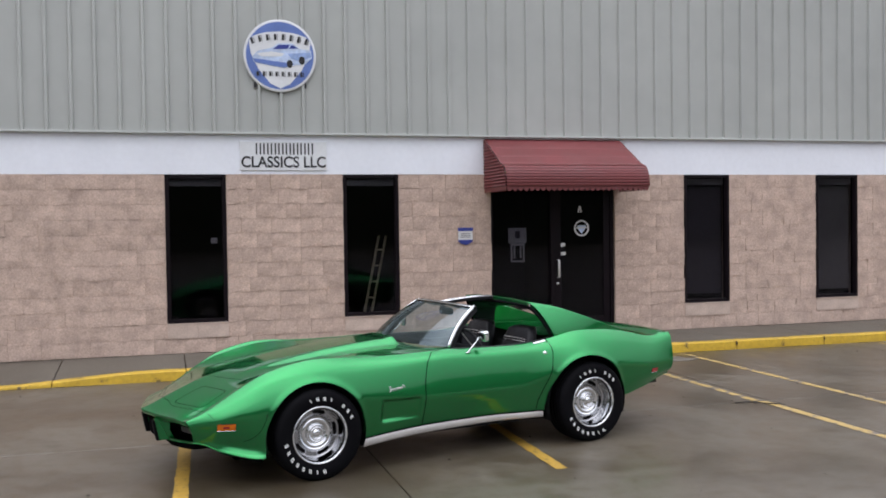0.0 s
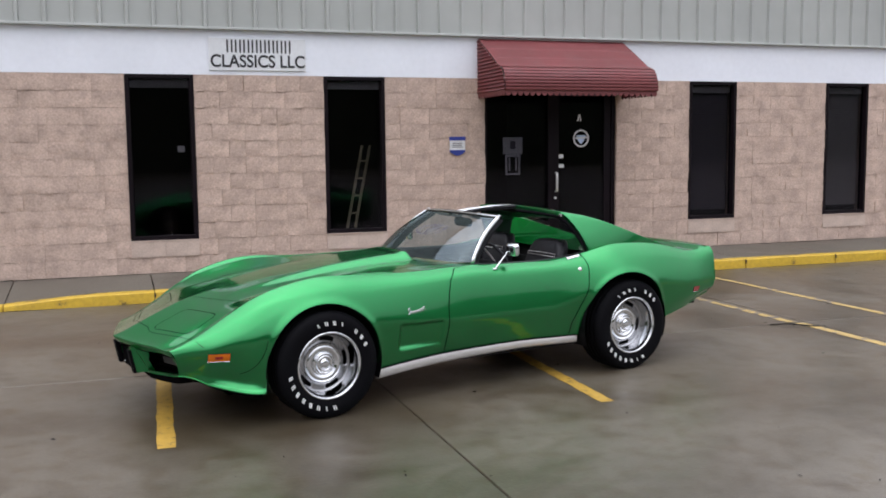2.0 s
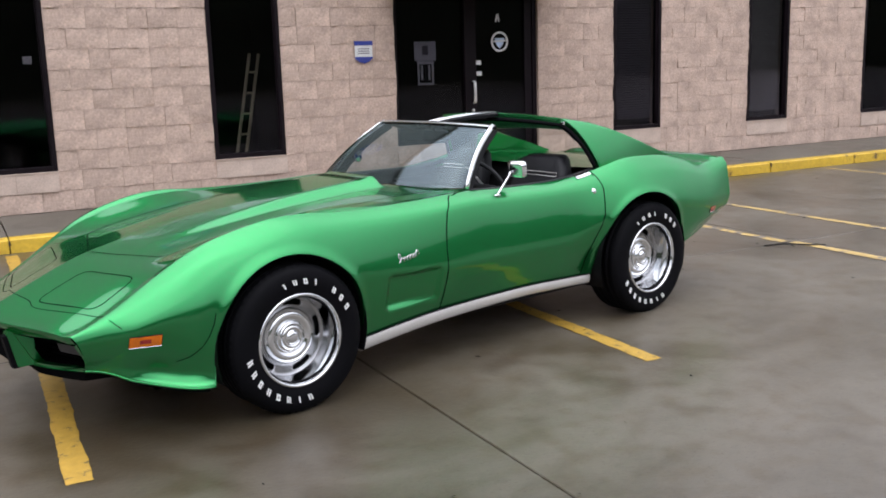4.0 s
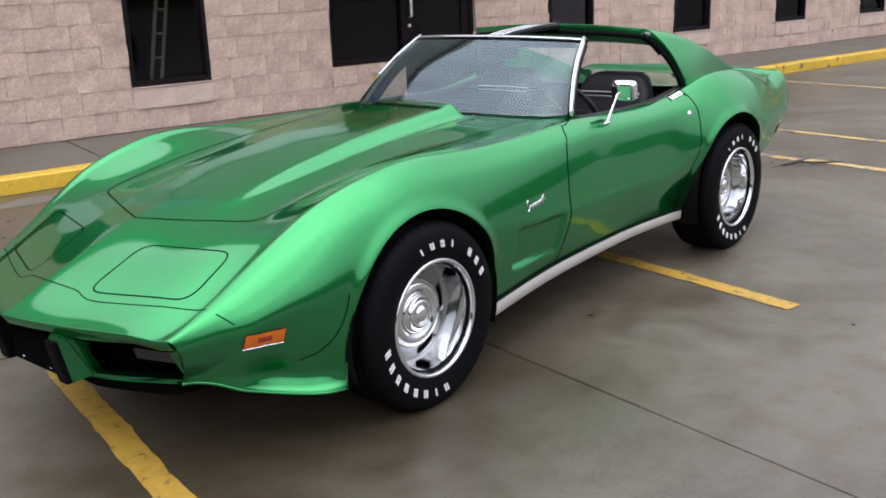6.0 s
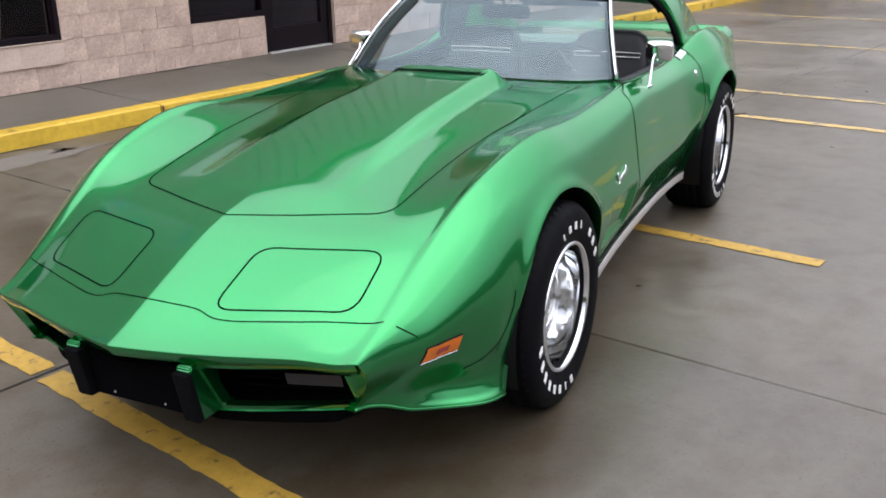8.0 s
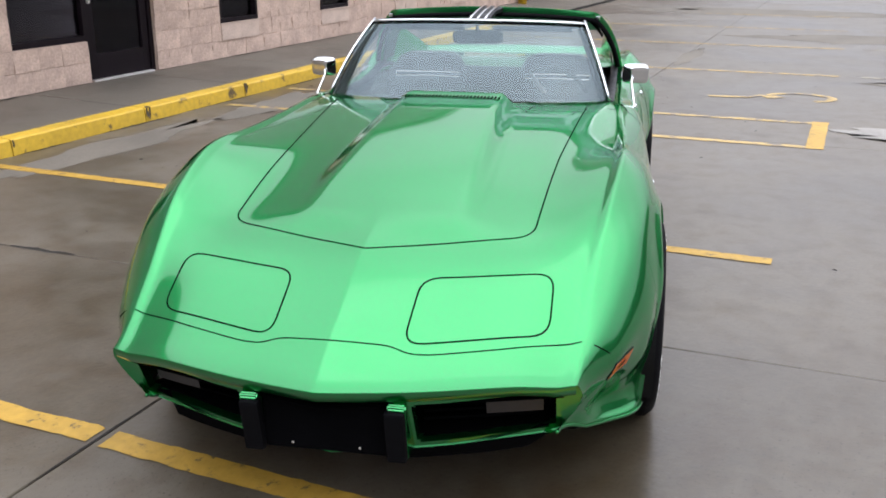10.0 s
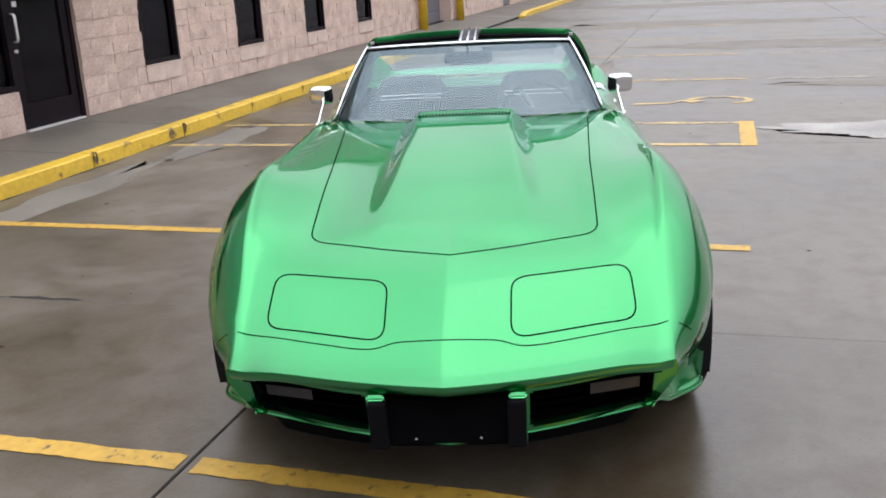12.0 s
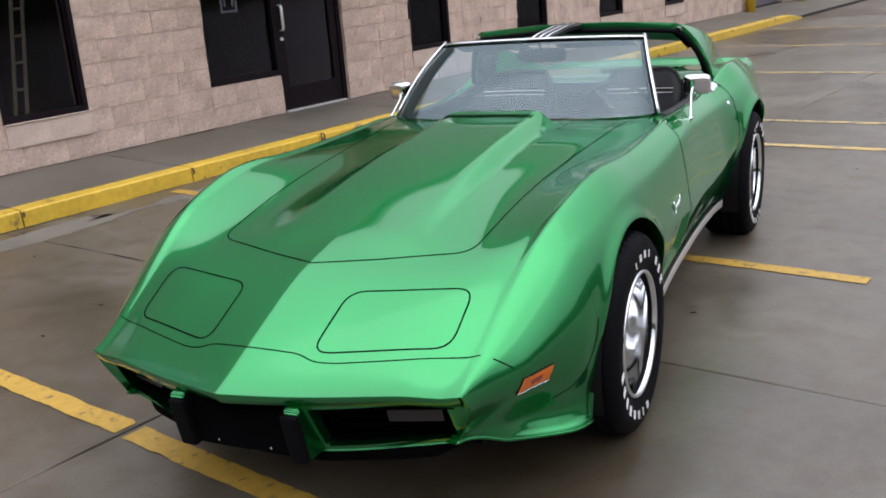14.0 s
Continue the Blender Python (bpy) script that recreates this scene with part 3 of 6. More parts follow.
# papers and a mail box behind the side light
mail = thing("notice_box", pose(6.65, 0.104, 1.29), "pale notice sheet over a framed leaflet holder on the side light", "notice")
part("sheet", box((-0.145, -0.006, 0.29), (0.145, 0.0, 0.52)), PAPER, mail, "pale printed sheet")
part("emblem", box((-0.04, -0.009, 0.36), (0.04, -0.0065, 0.47)), SHUTTER, mail)
hold = bmesh.new()
for lo, hi in (((-0.11, -0.01, 0.0), (-0.085, 0.0, 0.285)), ((0.085, -0.01, 0.0), (0.11, 0.0, 0.285)), ((-0.085, -0.01, 0.0), (0.085, 0.0, 0.025)), ((-0.085, -0.01, 0.25), (0.085, 0.0, 0.285))):
    add_box(hold, lo, hi)
part("holder", hold, PAPER, mail)
for q in (-0.05, 0.0, 0.05):
    part("leaflet", box((q - 0.012, -0.008, 0.06), (q + 0.012, -0.001, 0.24)), PAPER if q else INK, mail)

# far door and the shutter bay
far_door = tagged(new("door_2"), "dark metal door far along the wall", "door", kind="structure")
part("door_leaf", box((29.93, 0.03, WALL_Z), (30.87, 0.09, BAND_Z - 0.32), 0.004), FRAME, far_door)
part("kick_plate", box((30.02, 0.024, WALL_Z + 0.04), (30.78, 0.0285, WALL_Z + 0.3)), SHUTTER, far_door)
shut_root = tagged(new("door_3"), "grey sectional steel roller door in a recessed bay", "shutter door", kind="structure")
for k in range(8):
    z = 0.05 + k * 0.39
    part("door_section", box((20.95, 0.30, z), (23.55, 0.34, min(z + 0.382, 3.15)), 0.006), SHUTTER, shut_root)
part("bay_reveal", box((20.75, 0.22, 0.0), (20.95, 0.5, BAND_TOP)), MORTAR, shut_root)
part("bay_reveal", box((23.55, 0.22, 0.0), (23.75, 0.5, BAND_TOP)), MORTAR, shut_root)
part("bay_head", box((20.95, 0.22, 3.15), (23.55, 0.5, 3.3)), SIDING, shut_root)

# ---- trees far behind the camera, closing the place to the south, with an added west run ----
tree_bm = bmesh.new()
rnd = random.Random(5)
for row, (yy, top) in enumerate(((-62, 9.5), (-70, 12.5))):
    prev = None
    n = 190
    for k in range(n + 1):
        q = 200 - 425 * k / n
        h = top + 2.6 * noise.noise(Vector((q * 0.11, row * 3.0, 0))) + 1.4 * noise.noise(Vector((q * 0.5, row, 2)))
        y = yy + 2.0 * noise.noise(Vector((q * 0.2, row * 7.0, 5)))
        # runs west along the lot; the unseen turn north is added to block low sky
        d, turn_x = 3 * math.sin(k * 0.9), -42.0 - row * 8
        if q > turn_x:
            foot, out = (q, y), (0.0, -1.0)
        else:
            foot, out = (turn_x + (y - yy), yy + (turn_x - q)), (-1.0, 0.0)
        cur = [tree_bm.verts.new((foot[0] + out[0] * 0.5 * j + 0.3 * d * out[0], foot[1] + out[1] * 0.5 * j + 0.3 * d * out[1], -0.2 + h * j / 5)) for j in range(6)]
        if prev:
            for j in range(5):
                tree_bm.faces.new((prev[j], cur[j], cur[j + 1], prev[j + 1]))
        prev = cur
tagged(part("backdrop", tree_bm, LEAF), "dark line of distant trees south of the lot, with an added unseen west run", "tree line", kind="structure")

# ---- awning of folded metal slats ----
awn = thing("awning", pose(6.105, 0, 0), "faded red slatted metal awning over the entrance door", "awning")
AW = 2.19
prof = [(-0.008, 3.135), (-0.30, 2.975), (-0.55, 2.835), (-0.72, 2.735)]
arc = [(-0.72 - 0.24 * math.sin(t), 2.735 - 0.0 - 0.29 * (1 - math.cos(t))) for t in np.linspace(0.35, 1.45, 7)]
low = [(-0.962, 2.435)]
outline = prof + arc + low


def awning_y(z):
    zs = [q[1] for q in outline][::-1]
    return float(np.interp(z, zs, [q[0] for q in outline][::-1]))


# the sloping roof of the awning in long flat sheets
for (y0, z0), (y1, z1) in zip(prof, prof[1:]):
    bm = grid_mesh([[(q, y0, z0) for q in (0, AW)], [(q, y0 * 0.1 + y1 * 0.9, z0 * 0.1 + z1 * 0.9 + 0.004) for q in (0, AW)], [(q, y1, z1 - 0.004) for q in (0, AW)]])
    part("sheet", bm, RED_METAL, awn)
slat_z = np.linspace(2.735, 2.395, 9)
for z0, z1 in zip(slat_z, slat_z[1:]):
    y0, y1 = awning_y(z0), awning_y(z1)
    rows = [(y0, z0), (y0 - 0.026, z0 - 0.004), ((y0 + y1) / 2 - 0.026, (z0 + z1) / 2), (y1 - 0.018, z1 + 0.006), (y1 + 0.010, z1)]
    part("slat", grid_mesh([[(q, y, z) for q in (-0.004, AW + 0.004)] for y, z in rows]), RED_METAL, awn)
for side, sx in ((0.0, -1), (AW, 1)):
    zs = np.linspace(3.12, 2.395, 17)
    for z0, z1 in zip(zs, zs[1:]):
        y0, y1 = awning_y(z0), awning_y(z1)
        zm = (z0 + z1) / 2
        pts = [[(side, 0.0, z0), (side, y0, z0)], [(side + sx * 0.022, 0.0, zm - 0.006), (side + sx * 0.022, awning_y(zm), zm - 0.006)], [(side, 0.0, z1), (side, y1, z1)]]
        part("side_slat", grid_mesh(pts), RED_METAL, awn)
# scalloped hem
def scallop(w):
    return mesh_of("scallop", [(q, 0, z) for q, z in ((0, .052), (w, .052), (w, .024), (w * .82, -.006), (w / 2, -.020), (w * .18, -.006), (0, .024))] + [(q, .004, z) for q, z in ((0, .052), (w, .052), (w, .024), (w * .82, -.006), (w / 2, -.020), (w * .18, -.006), (0, .024))], [(0, 1, 2, 3, 4, 5, 6), (13, 12, 11, 10, 9, 8, 7)] + [(k, k + 7, (k + 1) % 7 + 7, (k + 1) % 7) for k in range(7)], RED_METAL)


n, m = 26, 11
front_me, side_me = scallop(AW / n), scallop(0.955 / m)
for k in range(n):
    ob_of("scallop", front_me, awn, at=pose(AW * k / n, -0.956, 2.348))
for sx in (0.0, AW - 0.002):
    for k in range(m):
        ob_of("scallop", side_me, awn, at=pose(sx, -0.955 + 0.955 * k / m, 2.348, 0, 0, 90))

# ---- signs ----
sign = thing("name_board", pose(2.545, -0.004, 2.665), "white sign board with black painted capital letters", "sign")
part("board", box((0, -0.022, 0), (1.205, 0.0, 0.395), 0.003), BOARD, sign)
def words(text, x, z, size, width, parent, y):
    cu = bpy.data.curves.new("lettering", "FONT")
    cu.body, cu.size, cu.extrude, cu.align_x, cu.offset = text, size, 0.0015, "LEFT", 0.003
    tmp = bpy.data.objects.new("lettering", cu)
    scene.collection.objects.link(tmp)
    bpy.context.view_layer.update()
    me = bpy.data.meshes.new_from_object(tmp.evaluated_get(bpy.context.evaluated_depsgraph_get()))
    bpy.data.objects.remove(tmp)
    co = np.array([v.co for v in me.vertices])
    lo, hi = co.min(0), co.max(0)
    for v in me.vertices:
        v.co = ((v.co.x - lo[0]) / (hi[0] - lo[0]) * width, -v.co.z, (v.co.y - lo[1]) / (hi[1] - lo[1]) * size)
    me.materials.clear()
    me.materials.append(INK)
    return ob_of("lettering", me, parent, at=pose(x, y, z))
words("CLASSICS LLC", 0.020, 0.036, 0.158, 1.170, sign, -0.0245)
# the name above it, as plain upright bars
for k in range(8):
    q = 0.218 + k * 0.103
    for w in (0.0, 0.054):
        part("letter_bar", box((q + w, -0.026, 0.218), (q + w + 0.021, -0.0225, 0.376)), INK, sign)

disc = thing("round_sign", pose(3.115, -0.062, 4.245), "round blue and white sign with a car picture", "sign")
part("plate", lathe([(0.0, -0.02), (0.485, -0.02), (0.50, -0.012), (0.50, 0.0), (0.0, 0.0)], 64), BOARD, disc, smooth=False)
part("blue_field", lathe([(0.0, -0.0235), (0.465, -0.0235), (0.465, -0.0205), (0.0, -0.0205)], 64), BLUE, disc, "blue disc")
part("shield", prism([(-0.425, 0.185), (-0.36, 0.265), (-0.20, 0.315), (0.0, 0.335), (0.20, 0.315), (0.36, 0.265), (0.425, 0.185), (0.40, 0.02), (0.30, -0.19), (0.14, -0.385), (0.0, -0.455), (-0.14, -0.385), (-0.30, -0.19), (-0.40, 0.02)], 0.003, pose(0, -0.0268, 0)), BOARD, disc, "white shield")
part("picture", prism([(-0.38, -0.02), (-0.30, 0.06), (-0.12, 0.10), (-0.02, 0.17), (0.18, 0.17), (0.27, 0.10), (0.43, 0.08), (0.44, -0.02), (0.36, -0.10), (0.20, -0.13), (0.05, -0.17), (-0.20, -0.13), (-0.36, -0.10)], 0.003, pose(0, -0.0304, 0)), PALE, disc, "pale blue car silhouette")
part("picture_window", prism([(-0.10, 0.085), (-0.02, 0.150), (0.14, 0.155), (0.10, 0.095)], 0.002, pose(0, -0.0328, 0)), NAVY, disc)
part("picture_window", prism([(0.12, 0.100), (0.16, 0.150), (0.20, 0.140), (0.25, 0.105)], 0.002, pose(0, -0.0328, 0)), NAVY, disc)
part("picture_shade", prism([(-0.37, -0.045), (-0.10, -0.075), (0.08, -0.095), (0.20, -0.11), (0.05, -0.165), (-0.20, -0.125), (-0.35, -0.095)], 0.002, pose(0, -0.0328, 0)), BLUE, disc)
part("picture_shade", prism([(0.10, 0.03), (0.42, 0.055), (0.43, -0.01), (0.32, -0.05), (0.22, -0.06), (0.16, -0.04)], 0.002, pose(0, -0.0328, 0)), SKY_BLUE, disc)
part("picture_shade", prism([(-0.33, 0.02), (-0.12, 0.055), (0.06, 0.03), (0.02, -0.01), (-0.25, -0.02)], 0.002, pose(0, -0.0328, 0)), BOARD, disc)
for q in (0.13, 0.30):
    part("picture_wheel", lathe([(0.0, -0.001), (0.055, -0.001), (0.055, 0.001), (0.0, 0.001)], 20), INK, disc, at=pose(q, -0.0335, -0.11 + (q - 0.13) * 0.3) @ Matrix.Diagonal((0.75, 1, 1, 1)))
for k in range(8):
    m = pose(0.0, -0.0310, -0.98) @ pose(0, 0, 0, 0, -17.5 + 35 * k / 7, 0) @ pose(0, 0, 1.235)
    part("letter_bar", box((-0.026, -0.002, -0.042), (0.004, 0.0, 0.042)), INK, disc, at=m)
    part("letter_bar", box((0.014, -0.002, -0.042), (0.022, 0.0, 0.042)), INK, disc, at=m)
    m = pose(-0.30 + 0.6 * k / 7, -0.0310, -0.255)
    part("letter_bar", box((-0.026, -0.002, -0.032), (0.004, 0.0, 0.032)), INK, disc, at=m)
    part("letter_bar", box((0.014, -0.002, -0.032), (0.022, 0.0, 0.032)), INK, disc, at=m)
for q in (-0.33, 0.0, 0.33):
    part("bracket", box((q - 0.03, 0.0, -0.53 if q == 0 else -0.44), (q + 0.03, 0.03, -0.40 if q == 0 else -0.33)), INK, disc)

alarm = thing("alarm_notice", pose(5.79, -0.012, 1.57), "small white shield notice with blue edges on the block wall", "notice")
part("plate", prism([(-0.11, 0.25), (0.11, 0.25), (0.11, 0.05), (0.05, 0.015), (0.0, 0.0), (-0.05, 0.015), (-0.11, 0.05)], 0.004, pose(0, -0.012, 0)), PAPER, alarm)
part("top_bar", prism([(-0.115, 0.205), (0.115, 0.205), (0.115, 0.255), (-0.115, 0.255)], 0.003, pose(0, -0.0155, 0)), NAVY, alarm)
part("foot_bar", prism([(-0.112, 0.075), (0.112, 0.075), (0.11, 0.05), (0.05, 0.012), (0.0, -0.003), (-0.05, 0.012), (-0.11, 0.05)], 0.003, pose(0, -0.0155, 0)), NAVY, alarm)
for z in (0.165, 0.14, 0.115):
    part("text_bar", box((-0.07, -0.0145, z - 0.005), (0.07, -0.0125, z + 0.005)), SHUTTER, alarm)

# ladder leaning inside a window
lad = thing("ladder", pose(4.33, 0.42, WALL_Z), "pale wooden step ladder leaning inside the window", "ladder")
for sx in (0.0, 0.11):
    part("rail", tube([(sx - 0.07, 0.0, 0.0), (sx + 0.30, 0.22, 1.55)], 0.019, 4), WOOD, lad)
for k in range(6):
    t = (k + 0.7) / 6.6
    part("rung", tube([(0.0 - 0.07 + 0.37 * t, 0.22 * t, 1.55 * t), (0.11 - 0.07 + 0.37 * t, 0.22 * t, 1.55 * t)], 0.014, 6), WOOD, lad)
# blinds behind two windows
for x in win_x[2:4]:
    blind = thing("window_blind", pose(x + 0.06, 0.14, WIN_Z + 0.05), "closed grey horizontal slat blind behind the window glass", "blind", "window blinds")
    me = mesh_of("slat", [(0, -0.008, -0.014), (0.69, -0.008, -0.014), (0.69, 0.008, 0.014), (0, 0.008, 0.014)], [(0, 1, 2, 3)], SHUTTER if x < 11 else BLIND)
    for k in range(56):
        ob_of("slat", me, blind, at=pose(0, 0, 0.1 + k * 0.033))

# raised blinds stacked under the heads of two windows
for x in win_x[0:2]:
    blind = thing("window_blind", pose(x + 0.06, 0.13, 2.48), "raised pale grey slat blind stacked behind the window glass", "blind", "window blinds")
    part("head_rail", box((0, -0.02, 0.05), (0.69, 0.02, 0.085), 0.004), PAPER, blind)
    for k in range(6):
        part("slat", box((0.003, -0.022, 0.008 * k), (0.687, 0.022, 0.008 * k + 0.005)), SHUTTER, blind)
decal = thing("paper_note", pose(win_x[0] + 0.60, 0.108, 1.66), "small white paper note stuck inside the window glass", "note")
part("sheet", box((0, -0.001, 0), (0.085, 0.001, 0.075)), PAPER, decal)

# bollards beside the shutter bay
post = thing("bollard", pose(20.62, -0.14, 0.12), "yellow painted steel bollard beside the shutter bay", "bollard", "bollards at the shutter bay")
bm = lathe([(0.0, 1.66), (0.05, 1.65), (0.085, 1.60), (0.10, 1.54), (0.10, 0.0), (0.0, 0.0)], 20)
bm.transform(Matrix.Rotation(radians(90), 4, "X") @ Matrix.Identity(4))
bmesh.ops.recalc_face_normals(bm, faces=bm.faces)
part("pipe", bm, POST_PAINT, post, smooth=True)
copy_thing(post, pose(23.92, -0.14, 0.12))

# ---- the car: x ahead from the front axle, y to its left, z up ----
car = thing("sports_car", pose(2.426, -5.709, 0, 0, 0, 192.1), "bright metallic green two-door sports coupe with open roof and chrome trim", "car")
NOSE, TAIL = 1.13, -3.50
# design curves along the body
c_zc = curve_of([(1.13, .505), (1.0, .565), (.85, .632), (.61, .722), (.3, .782), (0, .824), (-.4, .860), (-.95, .888), (-1.3, .88), (-2.2, .88), (-2.6, .895), (-3.0, .875), (-3.28, .838), (-3.5, .872)])
c_yv = curve_of([(1.13, .48), (.6, .47), (0, .45), (-.6, .50), (-1.1, .60), (-2.1, .60), (-2.8, .52), (-3.5, .48)])
c_zv = curve_of([(1.13, .499), (.9, .59), (.61, .692), (.3, .760), (0, .806), (-.4, .847), (-.95, .878), (-1.2, .880), (-1.78, .858), (-2.1, .88), (-2.5, .905), (-3.0, .880), (-3.28, .838), (-3.5, .868)])
c_yp = curve_of([(1.13, .628), (.93, .650), (.72, .658), (.5, .675), (.3, .698), (0, .722), (-.4, .728), (-.9, .716), (-1.3, .705), (-1.8, .705), (-2.1, .715), (-2.45, .735), (-2.8, .72), (-3.2, .69), (-3.5, .655)])
c_zp = curve_of([(1.13, .493), (.93, .570), (.72, .645), (.5, .735), (.38, .798), (.17, .858), (0, .884), (-.1, .885), (-.3, .870), (-.55, .864), (-.8, .866), (-.97, .872), (-1.13, .876), (-1.4, .864), (-1.78, .860), (-2.0, .876), (-2.17, .903), (-2.43, .950), (-2.7, .940), (-3.0, .895), (-3.28, .838), (-3.5, .862)])
c_dz = curve_of([(1.13, .012), (.8, .04), (.5, .06), (0, .085), (-.6, .075), (-1.2, .06), (-1.8, .06), (-2.4, .10), (-3.0, .09), (-3.5, .05)])
c_yw = curve_of([(1.13, .638), (.93, .716), (.8, .746), (.6, .79), (.4, .835), (.1, .868), (-.1, .868), (-.4, .858), (-.9, .846), (-1.4, .828), (-1.85, .826), (-2.1, .848), (-2.45, .880), (-2.75, .866), (-3.1, .815), (-3.5, .725)])
c_zw = curve_of([(1.13, .455), (.93, .475), (.8, .495), (.6, .53), (.4, .57), (0, .62), (-.5, .58), (-.9, .545), (-1.77, .540), (-2.0, .60), (-2.45, .72), (-2.8, .66), (-3.2, .62), (-3.5, .62)])
c_yl = curve_of([(1.13, .592), (1.0, .628), (.93, .644), (.78, .668), (.6, .707), (.45, .764), (0, .84), (-.4, .825), (-.9, .808), (-1.4, .787), (-1.9, .787), (-2.45, .85), (-3.0, .80), (-3.5, .70)])
c_yb = curve_of([(1.13, .576), (1.0, .620), (.93, .636), (.78, .664), (.6, .718), (.45, .803), (.1, .82), (-.35, .790), (-.9, .762), (-1.9, .745), (-2.45, .83), (-3.0, .745), (-3.5, .63)])
c_zb = curve_of([(1.13, .335), (.93, .288), (.78, .258), (.6, .226), (.45, .208), (0, .20), (-.38, .255), (-1.0, .300), (-1.5, .308), (-2.0, .295), (-2.45, .30), (-2.9, .345), (-3.2, .40), (-3.5, .48)])
c_bulge = curve_of([(.50, 0), (.30, .006), (0, .022), (-.4, .040), (-.72, .047), (-.80, .050), (-.918, .060), (-.945, .0), (-1.2, 0)], 0.012)
ARCH = ((0.015, .345, .385), (-2.445, .352, .395))
K = 14  # spline points a segment


def shear(s, y):
    """The vee of the nose and the bow of the tail in plan."""
    a = np.abs(y)
    front = -(0.012 + 0.192 * np.clip(a / 0.648, 0, 1) ** 1.12) * step(s, 0.42, 1.13)
    rear = -0.07 * (1 - np.clip(a / 0.66, 0, 1) ** 2) * step(-s, 2.9, 3.5)
    return s + front + rear


def section(s):
    """The half section at s from the centre line over the crest to the sill: points and the index of the crest."""
    yv, zv, yp, zp, yw, zw = c_yv(s), c_zv(s), c_yp(s), c_zp(s), c_yw(s), c_zw(s)
    zc, zb = c_zc(s), c_zb(s)
    # ahead of the wheel the skin tucks under and turns out again to a thin valance lip
    val = float(step(s, 0.28, 0.38) * (1 - step(s, 0.60, 1.08)))
    yl, zl, yb = c_yl(s), zb + (0.42 - 0.22 * step(s, 0.25, 0.55)) * (zw - zb), c_yb(s) + 0.006 * val
    ym, zm = 0.5 * (yl + yb), 0.5 * (zl + zb)
    yl, zl = yl + val * (yb - 0.010 - yl), zl + val * (zb + 0.060 - zl)
    ym, zm = ym + val * (yb - 0.009 - ym), zm + val * (zb + 0.022 - zm)
    # the flank ends in an edge; below it the skin is drawn in, then runs out over a shelf to the lip
    tuck = 0.026 * float(step(s, 0.38, 0.48) * (1 - step(s, 0.56, 0.84)))
    yk, zk = yw + 0.52 * (yl - yw), zw + 0.52 * (zl - zw)
    yk += 0.006 + 0.20 * tuck
    yl, zl = yl - tuck, zl + 0.30 * tuck
    ym, zm = ym - 0.42 * tuck, zm + 0.05 * tuck
    ctrl = [(-yv * 0.5, zc * 0.75 + zv * 0.25), (0, zc), (yv * 0.5, zc * 0.75 + zv * 0.25), (yv, zv), (yp - 0.045, zp - 0.2 * (zp - zv) - 0.004), (yp, zp),
            (yp + 0.60 * (yw - yp), zp - c_dz(s)), (yw, zw), (yk, zk), (yl, zl), (ym, zm), (yb, zb), (yb - 0.01, zb - 0.10)]
    p = np.array(ctrl, float)
    # the nose has a ridge along its middle
    ridge = float(step(s, 0.36, 0.55))
    p[2, 1] += ridge * (0.5 * (zc + zv) - 0.004 - p[2, 1])
    p[0] = (1 - ridge) * p[0] + ridge * (2 * p[1] - p[2])
    t = np.linspace(0, 1, K, endpoint=False)[:, None]
    out = []
    for i in range(1, len(p) - 2):
        a, b, c, d = p[i - 1 : i + 3]
        k1, k2 = 0.5 * (c - a), 0.5 * (d - b)
        lim = np.linalg.norm(c - b)
        for k in (k1, k2):
            n = np.linalg.norm(k)
            if n > 1.0 * lim:
                k *= lim / n
        out.append((2 * t**3 - 3 * t**2 + 1) * b + (t**3 - 2 * t**2 + t) * k1 + (3 * t**2 - 2 * t**3) * c + (t**3 - t**2) * k2)
    out.append(p[-2:-1])
    q = np.concatenate(out)
    crest = 4 * K
    y, z = q[:, 0].copy(), q[:, 1].copy()
    top = np.arange(len(q)) <= crest
    w = 0.205 + 0.03 * step(s, -0.9, 0.5)
    edge = np.clip((np.abs(y) - w) / 0.062, 0, 1)
    z += np.where(top, c_bulge(s) * (1 - (0.72 * edge + 0.28 * step(edge, 0, 1))), 0)
    # rolled lips round the wheel arches
    for xc, zc2, r in ARCH:
        d = np.hypot(s - xc, z - zc2) - r
        y += np.where(top, 0, 0.010 * np.exp(-(d / 0.026) ** 2) * step(z, 0.24, 0.40))
    # recessed vent behind the front wheel
    inside = step(s, -0.855, -0.835) * (1 - step(s, -0.54, -0.50)) * step(z, 0.355, 0.395) * (1 - step(z, 0.530, 0.542))
    y -= np.where(top, 0, 0.030 * inside * step(s, -0.95, -0.5) ** 0.3)
    rake = np.where(top, 0, 0.48 * np.clip(zp - z, 0, 0.16)) * step(s, 0.80, 1.13)
    return np.stack([shear(s, y) - rake, y, z], 1), crest


NT, NS = 46, 36
cols = set(np.round(np.arange(TAIL, NOSE + 0.001, 0.025), 4))
cols |= set(np.round(np.arange(-0.90, -0.48, 0.0125), 4)) | set(np.round(np.arange(-0.98, -0.88, 0.008), 4)) | set(np.round(np.linspace(1.0, NOSE, 9), 4))
for xc, zc2, r in ARCH:
    cols = {c for c in cols if abs(c - xc) > r + 0.012}
    cols |= {round(xc + r * math.cos(t), 5) for t in np.linspace(0, math.pi, 41)} | {round(xc + s * (r + 0.0015), 5) for s in (-1, 1)} | {round(xc + s * (r + 0.014), 5) for s in (-1, 1)}
cols = sorted(cols, reverse=True)


